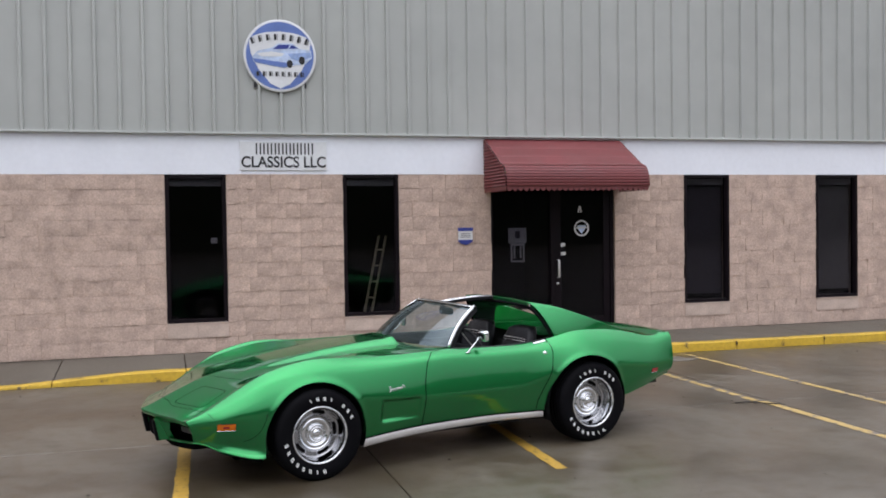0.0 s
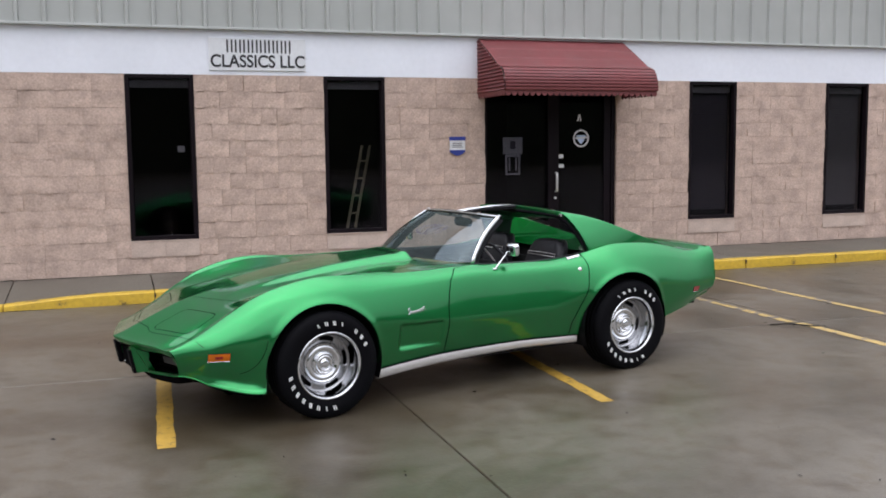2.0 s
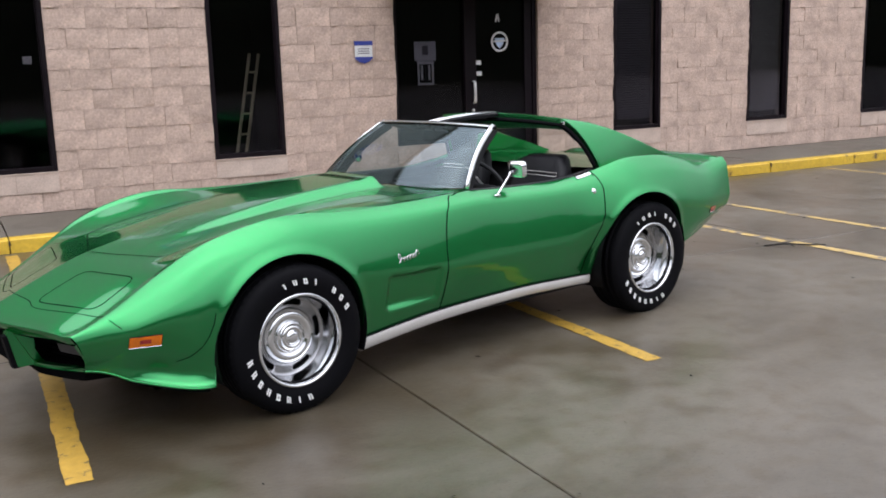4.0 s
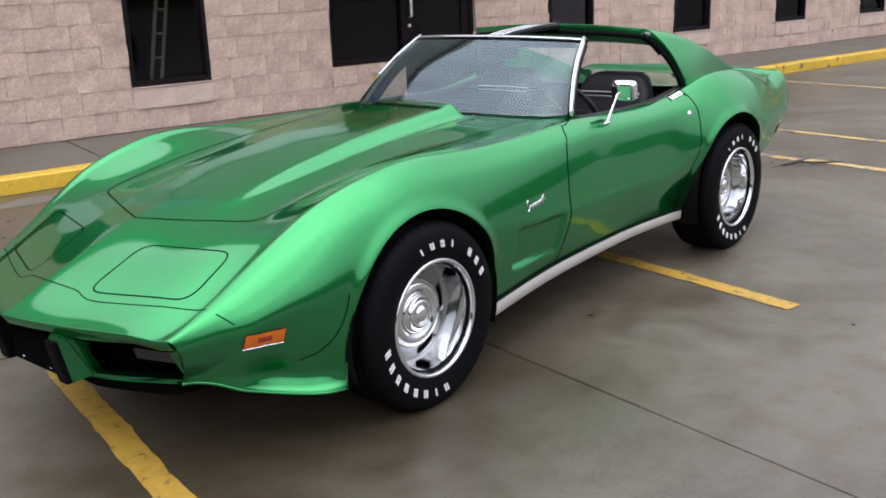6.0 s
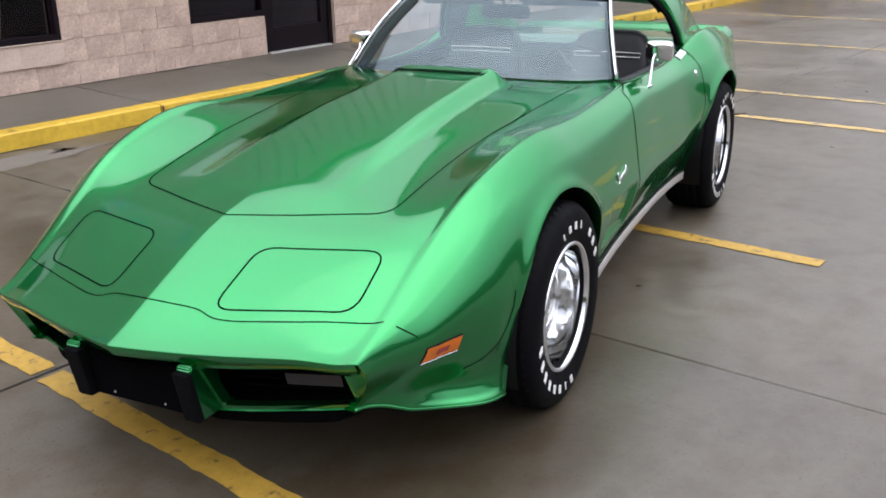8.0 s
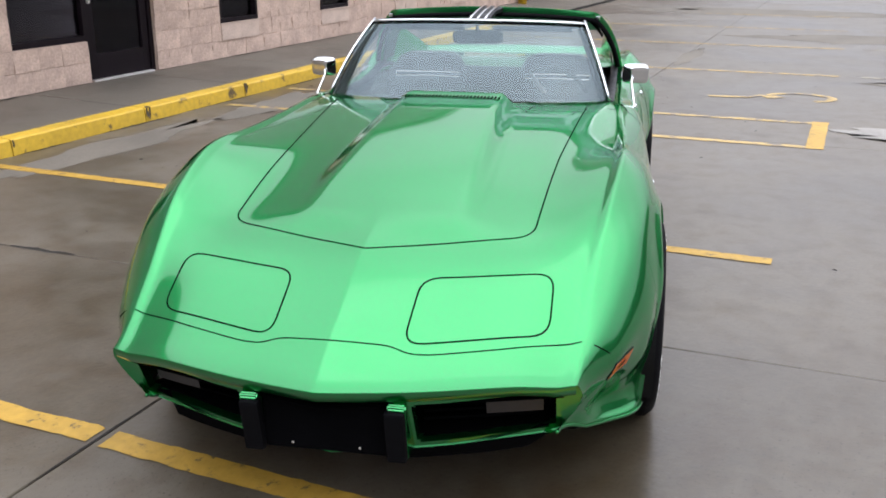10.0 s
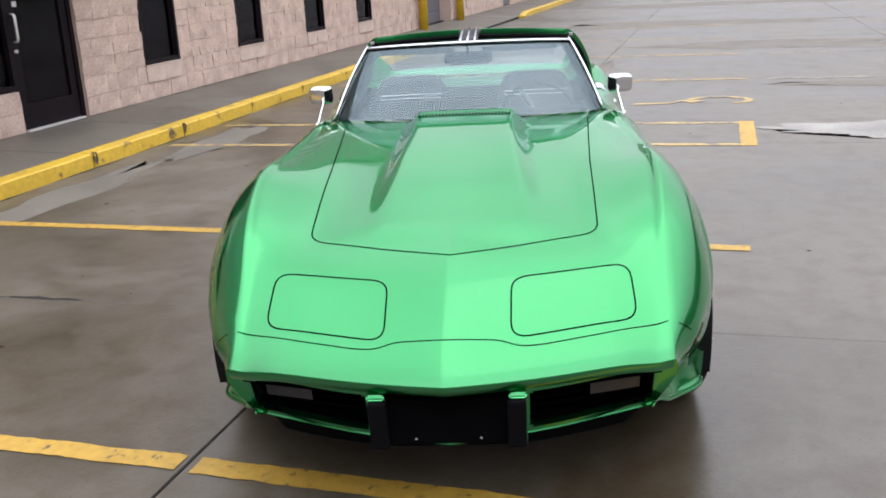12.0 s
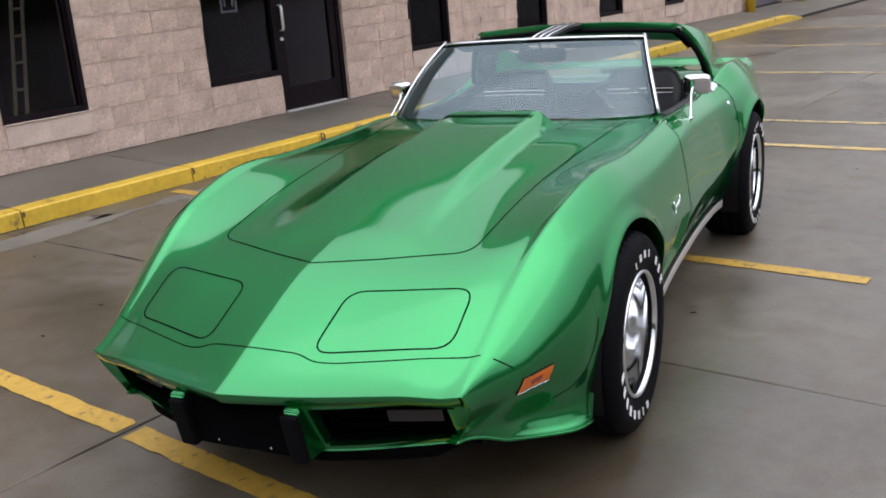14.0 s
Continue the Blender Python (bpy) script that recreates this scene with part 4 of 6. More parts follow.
def bottom(s):
    for xc, zc2, r in ARCH:
        if abs(s - xc) <= r + 1e-4:
            return zc2 + math.sqrt(max(0, r * r - (s - xc) ** 2))
    return float(c_zb(s))


def cockpit_y(s):
    """Half width of the cockpit's opening."""
    if s > -0.985 or s < -2.26:
        return 0.0
    front = 0.64 * math.sqrt(min(1.0, (-0.985 - s) / 0.22)) if s > -1.205 else 0.64
    return front + (0.022 if s < -1.205 else 0.022 * (-0.985 - s) / 0.22)


pts_rows, nrm_rows = [], []
for s in cols:
    P, crest = section(s)
    Pa, Pb = section(min(s + 0.006, NOSE))[0], section(s - 0.006)[0]
    ts = Pa - Pb
    tt = np.gradient(P, axis=0)
    N = np.cross(tt, ts)
    N /= np.linalg.norm(N, axis=1)[:, None] + 1e-9
    if N[crest // 2][2] < 0:
        N = -N
    arc = np.r_[0, np.cumsum(np.linalg.norm(np.diff(P[:, 1:], axis=0), axis=1))]
    t_top = np.linspace(0, arc[crest], NT)
    yc = cockpit_y(s)
    if yc > 0.3:
        want = np.interp(yc, P[: crest + 1, 1], arc[: crest + 1])
        t_top[1 + int(np.argmin(np.abs(t_top[1:-1] - want)))] = want
    zb = bottom(s)
    below = np.nonzero((np.arange(len(P)) > crest) & (P[:, 2] < zb))[0]
    if len(below):
        i = below[0]
        f = (P[i - 1, 2] - zb) / (P[i - 1, 2] - P[i, 2])
        end = arc[i - 1] + f * (arc[i] - arc[i - 1])
    else:
        end = arc[-1]
    t_all = np.r_[t_top, np.linspace(arc[crest], end, NS)[1:]]
    pts_rows.append(np.stack([np.interp(t_all, arc, P[:, i]) for i in range(3)], 1))
    nrm_rows.append(np.stack([np.interp(t_all, arc, N[:, i]) for i in range(3)], 1))
half, half_n = np.array(pts_rows), np.array(nrm_rows)
flip = np.array([1, -1, 1])
full = np.concatenate([half[:, :0:-1] * flip, half], 1)
full_n = np.concatenate([half_n[:, :0:-1] * flip, half_n], 1)
full_n /= np.linalg.norm(full_n, axis=2)[:, :, None]
NC, NR = full.shape[:2]
MID = NT + NS - 2

# which panel each face belongs to
def panel_of(c, i, j):
    x, y, z = c
    s = cols[i]
    a = abs(y)
    if -2.255 < s < -0.99 and a < cockpit_y(s) - 0.004 and j > MID - NT and j < MID + NT - 1:
        return None
    if hood_in(x, y):
        return "hood"
    if light_in(x, a):
        return "headlight_cover_left" if y > 0 else "headlight_cover_right"
    if door_in(x, z) and a > 0.6:
        return "door_left" if y > 0 else "door_right"
    return "body"


HOOD_SIDE = [(.40, .465), (-.2, .497), (-.6, .525), (-1.0, .556)]


def hood_half(x):
    return float(np.interp(-x, [-q[0] for q in HOOD_SIDE], [q[1] for q in HOOD_SIDE]))


def hood_front(y):
    return 0.605 - 0.165 * (abs(y) / 0.46) ** 1.05


def hood_in(x, y):
    return -0.985 < x < hood_front(y) and abs(y) < hood_half(x)


def cover_front(a):
    return 0.917 - 0.335 * (a - 0.19)


def cover_rear(a):
    return 0.690 - 0.25 * (a - 0.19)


def light_in(x, a):
    return 0.178 < a < 0.556 and cover_rear(a) < x < cover_front(a)


def door_front(z):
    return float(np.interp(z, [.28, .42, .62, .72, .80, .86, .90], [-.885, -.885, -.888, -.905, -.93, -.985, -1.09]))


def door_rear(z):
    return float(np.interp(z, [.28, .40, .52, .65, .80, .88, .92], [-1.965, -1.975, -2.02, -2.085, -2.115, -2.105, -2.07]))


def door_in(x, z):
    return door_rear(z) < x < door_front(z) and z < 0.93


groups = {}
centre = (full[:-1, :-1] + full[1:, :-1] + full[:-1, 1:] + full[1:, 1:]) / 4
for i in range(NC - 1):
    for j in range(NR - 1):
        g = panel_of(centre[i, j], i, j)
        if g:
            groups.setdefault(g, []).append((i, j))


def panel(name, cells, label="", lip=False):
    ids, verts, norms, faces = {}, [], [], []
    def vert(i, j):
        if (i, j) not in ids:
            ids[i, j] = len(verts)
            verts.append(full[i, j])
            norms.append(full_n[i, j])
        return ids[i, j]
    for i, j in cells:
        faces.append((vert(i, j), vert(i, j + 1), vert(i + 1, j + 1), vert(i + 1, j)))
    me = mesh_of(name, verts, faces, PAINT, True)
    if me.polygons[0].normal.dot(Vector(norms[faces[0][0]])) < 0:
        me.flip_normals()
    me.normals_split_custom_set_from_vertices([tuple(map(float, n)) for n in norms])
    return ob_of(name, me, car, label)


panel("body", groups["body"], "metallic green moulded body")
panel("hood", groups["hood"], "green hood with a raised centre")
panel("headlight_cover", groups["headlight_cover_left"], "closed green headlight cover")
panel("headlight_cover", groups["headlight_cover_right"], "closed green headlight cover")
doors = [panel("door", groups["door_left"], "green car door"), panel("door", groups["door_right"], "green car door")]

# turned-in edges under the sills and round the arches
for side in (0, NR - 1):
    sgn = -1 if side == 0 else 1
    edge = full[:, side]
    inner = edge + np.array([0, -0.035 * sgn, 0.0])
    rows = [[tuple(map(float, p)) for p in edge], [tuple(map(float, p + np.array([0, 0, -0.004]))) for p in (edge + inner) / 2], [tuple(map(float, p)) for p in inner]]
    part("edge_return", grid_mesh(rows), PAINT, car, smooth=True)
    lip_line = [p for p in edge if p[0] > 0.40]
    part("valance_lip", tube([tuple(map(float, p)) for p in lip_line], 0.0055, 8), PAINT, car, "thin green lip under the nose", smooth=True)

# for laying seams and small parts on the skin
from mathutils.bvhtree import BVHTree
flat_v = [Vector(map(float, p)) for p in full.reshape(-1, 3)]
flat_f = [(i * NR + j, i * NR + j + 1, (i + 1) * NR + j + 1, (i + 1) * NR + j) for i in range(NC - 1) for j in range(NR - 1)]
skin = BVHTree.FromPolygons(flat_v, flat_f)


def on_top(x, y):
    hit = skin.ray_cast(Vector((x, y, 2)), Vector((0, 0, -1)))
    if hit[0] is None:
        return None, None
    return hit[0], (hit[1] if hit[1].z > 0 else -hit[1])


def on_side(x, z, sgn=1):
    hit = skin.ray_cast(Vector((x, 2.0 * sgn, z)), Vector((0, -sgn, 0)))
    if hit[0] is None:
        return None, None
    return hit[0], (hit[1] if hit[1].y * sgn > 0 else -hit[1])


def seam(where, spots, name="panel_gap", width=0.005, lift=0.0008, material=None, parent=None, thick=None):
    """A narrow gap line laid on the skin; spots in the plane that where() takes."""
    hits = []
    for q in spots:
        h = where(*q)
        if h[0] is not None:
            hits.append(h)
    if len(hits) < 2:
        return None
    left, right = [], []
    for k, (p, n) in enumerate(hits):
        d = (hits[min(k + 1, len(hits) - 1)][0] - hits[max(k - 1, 0)][0]).normalized()
        w = width if not thick else width * (0.45 + 0.55 * math.sin(math.pi * (k + 0.5) / len(hits)))
        s = d.cross(n).normalized() * (w / 2)
        left.append(p - s + n * lift)
        right.append(p + s + n * lift)
    bm = grid_mesh([left, right])
    bmesh.ops.recalc_face_normals(bm, faces=bm.faces)
    return part(name, bm, material or GAP, parent or car)


def dense(spots, n=12):
    out = []
    for (a, b), (c, d) in zip(spots, spots[1:]):
        out += [(a + (c - a) * k / n, b + (d - b) * k / n) for k in range(n)]
    return out + [spots[-1]]


def round_corner(spots, r, n=6, close=False):
    """Replaces the inner corners of a line by arcs."""
    pts = [Vector((*p, 0)) for p in spots]
    out = [] if close else [spots[0]]
    m = len(pts)
    for k in range(m) if close else range(1, m - 1):
        a, b, c = pts[k - 1], pts[k], pts[(k + 1) % m]
        u, v = (a - b).normalized(), (c - b).normalized()
        for t in np.linspace(0, 1, n):
            p = b + u * r * (1 - t) ** 2 + v * r * t**2
            out.append((p.x, p.y))
    out.append(out[0] if close else spots[-1])
    return out


# hood outline
hood_line = [(-1.0, hood_half(-1.0)), (-.6, hood_half(-.6)), (-.2, hood_half(-.2))]
corner = round_corner([(-.2, hood_half(-.2)), (hood_front(.468), .468), (hood_front(0), 0.0)], 0.06)
for sgn in (1, -1):
    seam(on_top, dense([(x, y * sgn) for x, y in hood_line[:2] + corner], 8))
# headlight covers
for sgn in (1, -1):
    quad = [(cover_rear(a), a) for a in (.186, .545)] + [(cover_front(a), a) for a in (.548, .180)]
    seam(on_top, dense([(x, y * sgn) for x, y in round_corner(quad, 0.055, close=True)], 5), width=0.005)
# joint of the soft nose, stepping round the covers
nose_line = round_corner([(.953, 0), (.931, .150), (.944, .200), (.930, .262), (.868, .440), (.790, .635)], 0.025)
for sgn in (1, -1):
    seam(on_top, dense([(x, y * sgn) for x, y in nose_line], 6), width=0.0035)
    seam(lambda x, z: on_side(x, z, sgn), dense([(.782, .548), (.765, .530), (.748, .512)], 4), width=0.004)
    # joint between the soft nose and the valance, sweeping down from the wheel arch
    seam(lambda x, z: on_side(x, z, sgn), dense([(.392, .535), (.402, .49), (.422, .44), (.452, .395), (.495, .355), (.54, .334)], 4), width=0.004)
# doors
for sgn in (1, -1):
    zs = np.linspace(0.305, 0.885, 40)
    seam(lambda x, z: on_side(x, z, sgn), [(door_front(z), z) for z in zs], width=0.007)
    seam(lambda x, z: on_side(x, z, sgn), [(door_rear(z), z) for z in np.linspace(0.31, 0.90, 40)], width=0.007)
    seam(on_top, [(x, sgn * y) for x, y in dense([(-1.02, .725), (-1.10, .70), (-1.15, .655)], 6)], width=0.006)
    seam(on_top, [(x, sgn * y) for x, y in dense([(-2.09, .745), (-2.11, .70), (-2.13, .665)], 6)], width=0.006)
# drawn edge of a reflection on the hood, and the air grille at its rear edge
reflection_edge = round_corner([(-.80, .31), (-.80, .50), (-.955, .525), (-.955, .33)], 0.02, close=True)
seam(on_top, dense(reflection_edge, 4), width=0.003)
for k in range(28):
    y = -0.198 + 0.396 * k / 27
    a = on_top(-.795, y)[0]
    b = on_top(-.912, y)[0]
    bm = bmesh.new()
    w = Vector((0, 0.0043, 0))
    up = Vector((0, 0, 0.003))
    bm.faces.new([bm.verts.new(v) for v in (a - w + up, a + w + up, b + w + up, b - w + up)])
    part("grille_slot", bm, GAP, car)

# ---- nose: lip, mouth, lower bar, guards ----
lead = full[0]
inner_rows = list(range(MID - NT + 1, MID + NT))
lip = []
for dx, dz in ((0, 0), (0.0015, -0.0015), (0.001, -0.004), (-0.014, -0.034), (-0.03, -0.042), (-0.10, -0.044)):
    lip.append([tuple(map(float, lead[j] + np.array([dx, 0, dz]))) for j in inner_rows])
part("front_bumper", grid_mesh(lip), PAINT, car, "green body-coloured bumper lip", smooth=True)


def plan_x(y, base=1.088, drop=0.192):
    return base - drop * min(1.0, abs(y) / 0.648) ** 1.12


def bar_x(y):
    return float(np.interp(y, [.20, .375, .53, .61], [.985, .935, .885, .858]))


# green fascia under the lip with the two mouth openings, running round to the flanks
top_y = np.array([abs(float(lead[j][1])) for j in range(MID, MID + NT)])
top_x = np.array([float(lead[j][0]) for j in range(MID, MID + NT)])
top_z = np.array([float(lead[j][2]) for j in range(MID, MID + NT)])
flank = np.array([lead[j] for j in range(MID + NT - 1, MID + NT + NS - 1)])
ys = [.185, .205, .226, .232, .250, .30, .36, .42, .48, .535, .562, .580, .594, 9]
ws = [0.0, .10, .13, .20, .35, .5, .65, .78, .87, .925, 1.0]
HOLE_Y, HOLE_W = (2, 11), (1, 9)


def fascia_point(y, w):
    """A point of the fascia: w runs from 0 under the lip to 1 at its lower edge."""
    edge = min(y, .60)
    z0 = float(np.interp(edge, top_y, top_z)) - .030
    z1 = float(np.interp(edge, [.19, .36, .48, .56, .60], [.298, .303, .310, .322, .336]))
    z = z0 + (z1 - z0) * w
    if y > 1:  # the corner edge itself
        z = float(flank[0][2]) + (float(flank[-1][2]) - float(flank[0][2])) * w
        x, y = (float(np.interp(-z, -flank[:, 2], flank[:, k])) for k in (0, 1))
        return x, y, z
    return float(np.interp(y, top_y, top_x)) - .014 - .018 * float(step(y, .26, .50)) - .52 * (z0 - z), y, z


for sgn in (1, -1):
    pts = [[fascia_point(y, w) for y in ys] for w in ws]
    for i, j, di, dj in ((1, 2, 1, 1), (1, 11, 1, -1), (9, 2, -1, 1), (9, 11, -1, -1)):  # rounded corners
        a, b = pts[i][j], pts[i + 2 * di][j + 2 * dj]
        pts[i][j] = tuple(p + 0.45 * (q - p) for p, q in zip(a, b))
    fb = bmesh.new()
    vv = [[fb.verts.new((x, y * sgn, z)) for x, y, z in row] for row in pts]
    back = {}
    for i in range(len(ws) - 1):
        for j in range(len(ys) - 1):
            if not (HOLE_W[0] <= i < HOLE_W[1] and HOLE_Y[0] <= j < HOLE_Y[1]):
                fb.faces.new((vv[i][j], vv[i][j + 1], vv[i + 1][j + 1], vv[i + 1][j]))
    rim = [(HOLE_W[0], j) for j in range(*HOLE_Y)] + [(i, HOLE_Y[1]) for i in range(*HOLE_W)] + [(HOLE_W[1], j) for j in range(HOLE_Y[1], HOLE_Y[0], -1)] + [(i, HOLE_Y[0]) for i in range(HOLE_W[1], HOLE_W[0], -1)]
    for k in rim:
        back[k] = fb.verts.new(vv[k[0]][k[1]].co + Vector((-0.035, 0, 0)))
    for k, q in zip(rim, rim[1:] + rim[:1]):
        fb.faces.new((vv[k[0]][k[1]], vv[q[0]][q[1]], back[q], back[k]))
    low = [vv[-1][j].co for j in range(len(ys))]
    last = vv[-1]
    for dx, dz in ((0.002, -.005), (-.006, -.010), (-.05, -.014), (-.22, -.016)):
        row = [fb.verts.new(c + Vector((dx, 0, dz * (1 if j < len(ys) - 1 else .5)))) for j, c in enumerate(low)]
        for j in range(len(ys) - 1):
            fb.faces.new((last[j], last[j + 1], row[j + 1], row[j]))
        last = row
    bmesh.ops.recalc_face_normals(fb, faces=fb.faces)
    fas = part("front_fascia", fb, PAINT, car, "green front fascia round the grille mouth", smooth=True)
    fas.data.set_sharp_from_angle(angle=radians(38))
# near-black back and sheets that paint the shade inside the mouth
part("mouth", box((0.55, -0.60, 0.27), (0.66, 0.60, 0.47)), MOUTH, car)
top_shade = grid_mesh([[(plan_x(y) - 0.005, y, .450), (0.60, y, .450)] for y in np.linspace(-.60, .60, 21)])
part("mouth_lining", top_shade, MOUTH, car)
floor_shade = grid_mesh([[(bar_x(abs(y)) - 0.03, y, .300 + .040 * step(abs(y), .36, .60)), (0.60, y, .300)] for y in np.linspace(-.60, .60, 21)])
part("mouth_lining", floor_shade, MOUTH, car)
for sgn in (1, -1):
    part("mouth_lining", grid_mesh([[(.82, .546 * sgn, .345), (.85, .572 * sgn, .45)], [(.60, .56 * sgn, .34), (.60, .58 * sgn, .45)]]), MOUTH, car)
    for k in range(4):
        z = .345 + .024 * k
        pts = [(plan_x(y) - 0.14, y * sgn, z) for y in np.linspace(.23, .53, 8)]
        part("grille_bar", tube(pts, 0.0035, 5), MOUTH, car)
    lamp = grid_mesh([[(plan_x(y) - 0.055 - 0.018 * (4 - k) / 4, y * sgn, .385 + .0155 * k) for y in np.linspace(.40, .545, 8)] for k in range(5)])
    bmesh.ops.recalc_face_normals(lamp, faces=lamp.faces)
    part("parking_lamp", lamp, LENS, car, "clear parking lamp lens", smooth=True)
    # bumper guard: green stem with a black pad
    g = bmesh.new()
    prof = [(0.95, .466), (1.058, .466), (1.066, .458), (1.034, .300), (0.955, .300)]
    ring = [[g.verts.new((x, y, z)) for x, z in prof] for y in (-0.024, 0.024)]
    g.faces.new(ring[0][::-1])
    g.faces.new(ring[1])
    for k in range(len(prof)):
        j = (k + 1) % len(prof)
        g.faces.new((ring[0][k], ring[0][j], ring[1][j], ring[1][k]))
    bmesh.ops.recalc_face_normals(g, faces=g.faces)
    bmesh.ops.bevel(g, geom=list(g.edges), offset=0.004, segments=2, affect="EDGES")
    part("bumper_guard", g, PAINT, car, "green bumper guard", at=pose(0.0, 0.194 * sgn, 0))
    pad = bmesh.new()
    add_box(pad, (1.046, -0.026, .297), (1.080, 0.026, .450), 0.010)
    for v in pad.verts:
        v.co.x -= 0.20 * (0.45 - v.co.z)
    part("guard_pad", pad, RUBBER, car, "black rubber guard pad", at=pose(0.0, 0.190 * sgn, 0))
plate = bmesh.new()
add_box(plate, (0.97, -0.170, .302), (1.030, 0.170, .462), 0.010)
part("plate_panel", plate, MOUTH, car, "black blank plate panel")
for q in (-0.09, 0.09):
    part("bolt", lathe([(0, -0.004), (0.004, -0.003), (0.005, 0)], 8), CHROME, car, at=pose(1.0315, q, .322, 0, 0, -90) @ pose(0, 0, 0, 0, 0, 180))
part("lower_bar", tube([(.992 - 0.02 * abs(y) / .09, y, .283 + .004 * abs(y) / .09) for y in np.linspace(-.09, .09, 9)], 0.006, 8), PAINT, car, "green lower lip under the plate", smooth=True)
# unseen pan, added to block low sky light under the nose
part("splash_pan", grid_mesh([[(bar_x(abs(y)) - 0.10, y, .30), (bar_x(abs(y)) - 0.14, y, .262), (0.62, y, .235), (0.54, y, .150), (0.50, y, .150)] for y in np.linspace(-.50, .50, 21)]), MOUTH, car, "unseen dull black pan added to keep light from under the nose")
# dull black strip behind the lip, wheel to wheel, standing in for its shadow
shadow_line = [(bar_x(y) - 0.040, y, float(np.interp(y, [.19, .36, .48, .56, .60], [.298, .303, .310, .322, .336])) - .012) for y in np.linspace(0, .51, 12)]
shadow_line += [(float(p[0]) - 0.025, float(p[1]) - 0.032, float(p[2]) + 0.004) for p in full[:, NR - 1] if 0.44 < p[0] < 0.80]
shadow_line = [(x, -y, z) for x, y, z in shadow_line[:0:-1]] + shadow_line
part("air_dam", grid_mesh([[(x, y, z) for x, y, z in shadow_line], [(x - .004, y * .996, z - .020) for x, y, z in shadow_line], [(x - .010, y * .99, z - .038) for x, y, z in shadow_line], [(x - .022, y * .975, z - .038) for x, y, z in shadow_line], [(x - .022, y * .975, z) for x, y, z in shadow_line]]), MOUTH, car, "added dull black strip standing in for the shadow under the nose", smooth=False)

# ---- tail closing panel ----
end = full[-1]
tail = bmesh.new()
tail.faces.new([tail.verts.new(tuple(map(float, p))) for p in end])
bmesh.ops.triangulate(tail, faces=tail.faces)
part("tail_panel", tail, PAINT, car)

# upswept lip across the end of the rear deck
lip = []
for y in np.linspace(-.690, .690, 41):
    w = float(1 - step(abs(y), 0.60, 0.69))
    row = []
    for x, dz in ((-3.30, .0005), (-3.345, .004), (-3.385, .011), (-3.415, .018), (-3.428, .020), (-3.438, .017), (-3.450, .003), (-3.458, -.012)):
        h = on_top(max(x, TAIL + 0.01), y)[0]
        row.append((x, y, h.z + dz * (w if dz > 0 else 1)))
    lip.append(row)
lip = grid_mesh(lip)
bmesh.ops.recalc_face_normals(lip, faces=lip.faces)
part("deck_lip", lip, PAINT, car, "green upswept rear deck lip", smooth=True)

# ---- underside and wheel wells ----
under = bmesh.new()
for a, b, w, z in ((.62, -.385, .50, .215), (-.355, -2.06, .70, .22), (-2.84, -3.45, .55, .38), (.42, -.40, .52, .19), (-2.0, -2.9, .52, .20)):
    add_box(under, (b, -w, z), (a, w, z + 0.05))
part("underbody", under, BLACK, car, "black underbody")
for xc, zc2, r in ARCH:
    for sgn in (1, -1):
        rows = []
        for y in (.845, .52):
            rows.append([(xc + (r + .004) * math.cos(t), y * sgn, zc2 + (r + .004) * math.sin(t)) for t in np.linspace(-.35, math.pi + .35, 33)])
        well = grid_mesh(rows)
        part("wheel_well", well, BLACK, car, smooth=True)
        disc_bm = bmesh.new()
        disc_bm.faces.new([disc_bm.verts.new((xc + (r + .004) * math.cos(t), .52 * sgn, zc2 + (r + .004) * math.sin(t))) for t in np.linspace(-.35, math.pi + .35, 33)])
        part("wheel_well", disc_bm, BLACK, car)

# rocker mouldings
for sgn in (1, -1):
    rows = []
    xs = np.linspace(-0.372, -2.035, 34)
    for dy, dz in ((0.004, 0.004), (0.010, -0.004), (0.007, -0.052), (-0.006, -0.064), (-0.05, -0.066)):
        rows.append([(x, (float(c_yb(x)) + dy) * sgn, float(c_zb(x)) + dz * (0.85 + 0.15 * step(x, -2.0, -0.6))) for x in xs])
    part("rocker_moulding", grid_mesh(rows), SATIN, car, "silver rocker moulding", smooth=True)
    part("rocker_line", tube([(x, (float(c_yb(x)) + 0.008) * sgn, float(c_zb(x)) + 0.002) for x in xs], 0.004, 6), BLACK, car)

# ---- roof hoop with flowing sail panels ----
SAIL_X = [-3.08, -2.85, -2.60, -2.42, -2.25, -2.03]
SAIL_Z = [.885, .968, 1.055, 1.115, 1.165, 1.208]


def hoop_point(v, u, inset=0.0):
    """v: 0 at the body, 0.55 at the roof edge, 1 at the centre line; u: 0 at the front edge, 1 at the rear."""
    h = min(1.0, v / 0.55)
    z = 0.875 + 0.330 * (1 - (1 - h) ** 1.4)
    c = max(0.0, (v - 0.55) / 0.45)
    xf = -2.225 + 0.195 * h + 0.045 * step(c, 0, 1)
    xr = float(np.interp(min(z, 1.122), SAIL_Z, SAIL_X))
    x = xf + (xr - xf) * u
    crown = 0.024 * math.sin(c * math.pi / 2)
    top = float(np.interp(x, SAIL_X, SAIL_Z)) + crown
    z += crown
    d = max(0.0, 0.016 - abs(z - top)) / 0.016
    z = min(z, top) - 0.004 * d * d
    base = 0.690 - 0.10 * step(-x, 2.2, 3.0)
    y = base - (base - 0.530) * h ** 1.3 + 0.012 * math.sin(math.pi * h)
    return x, y * (1 - c) - inset, z


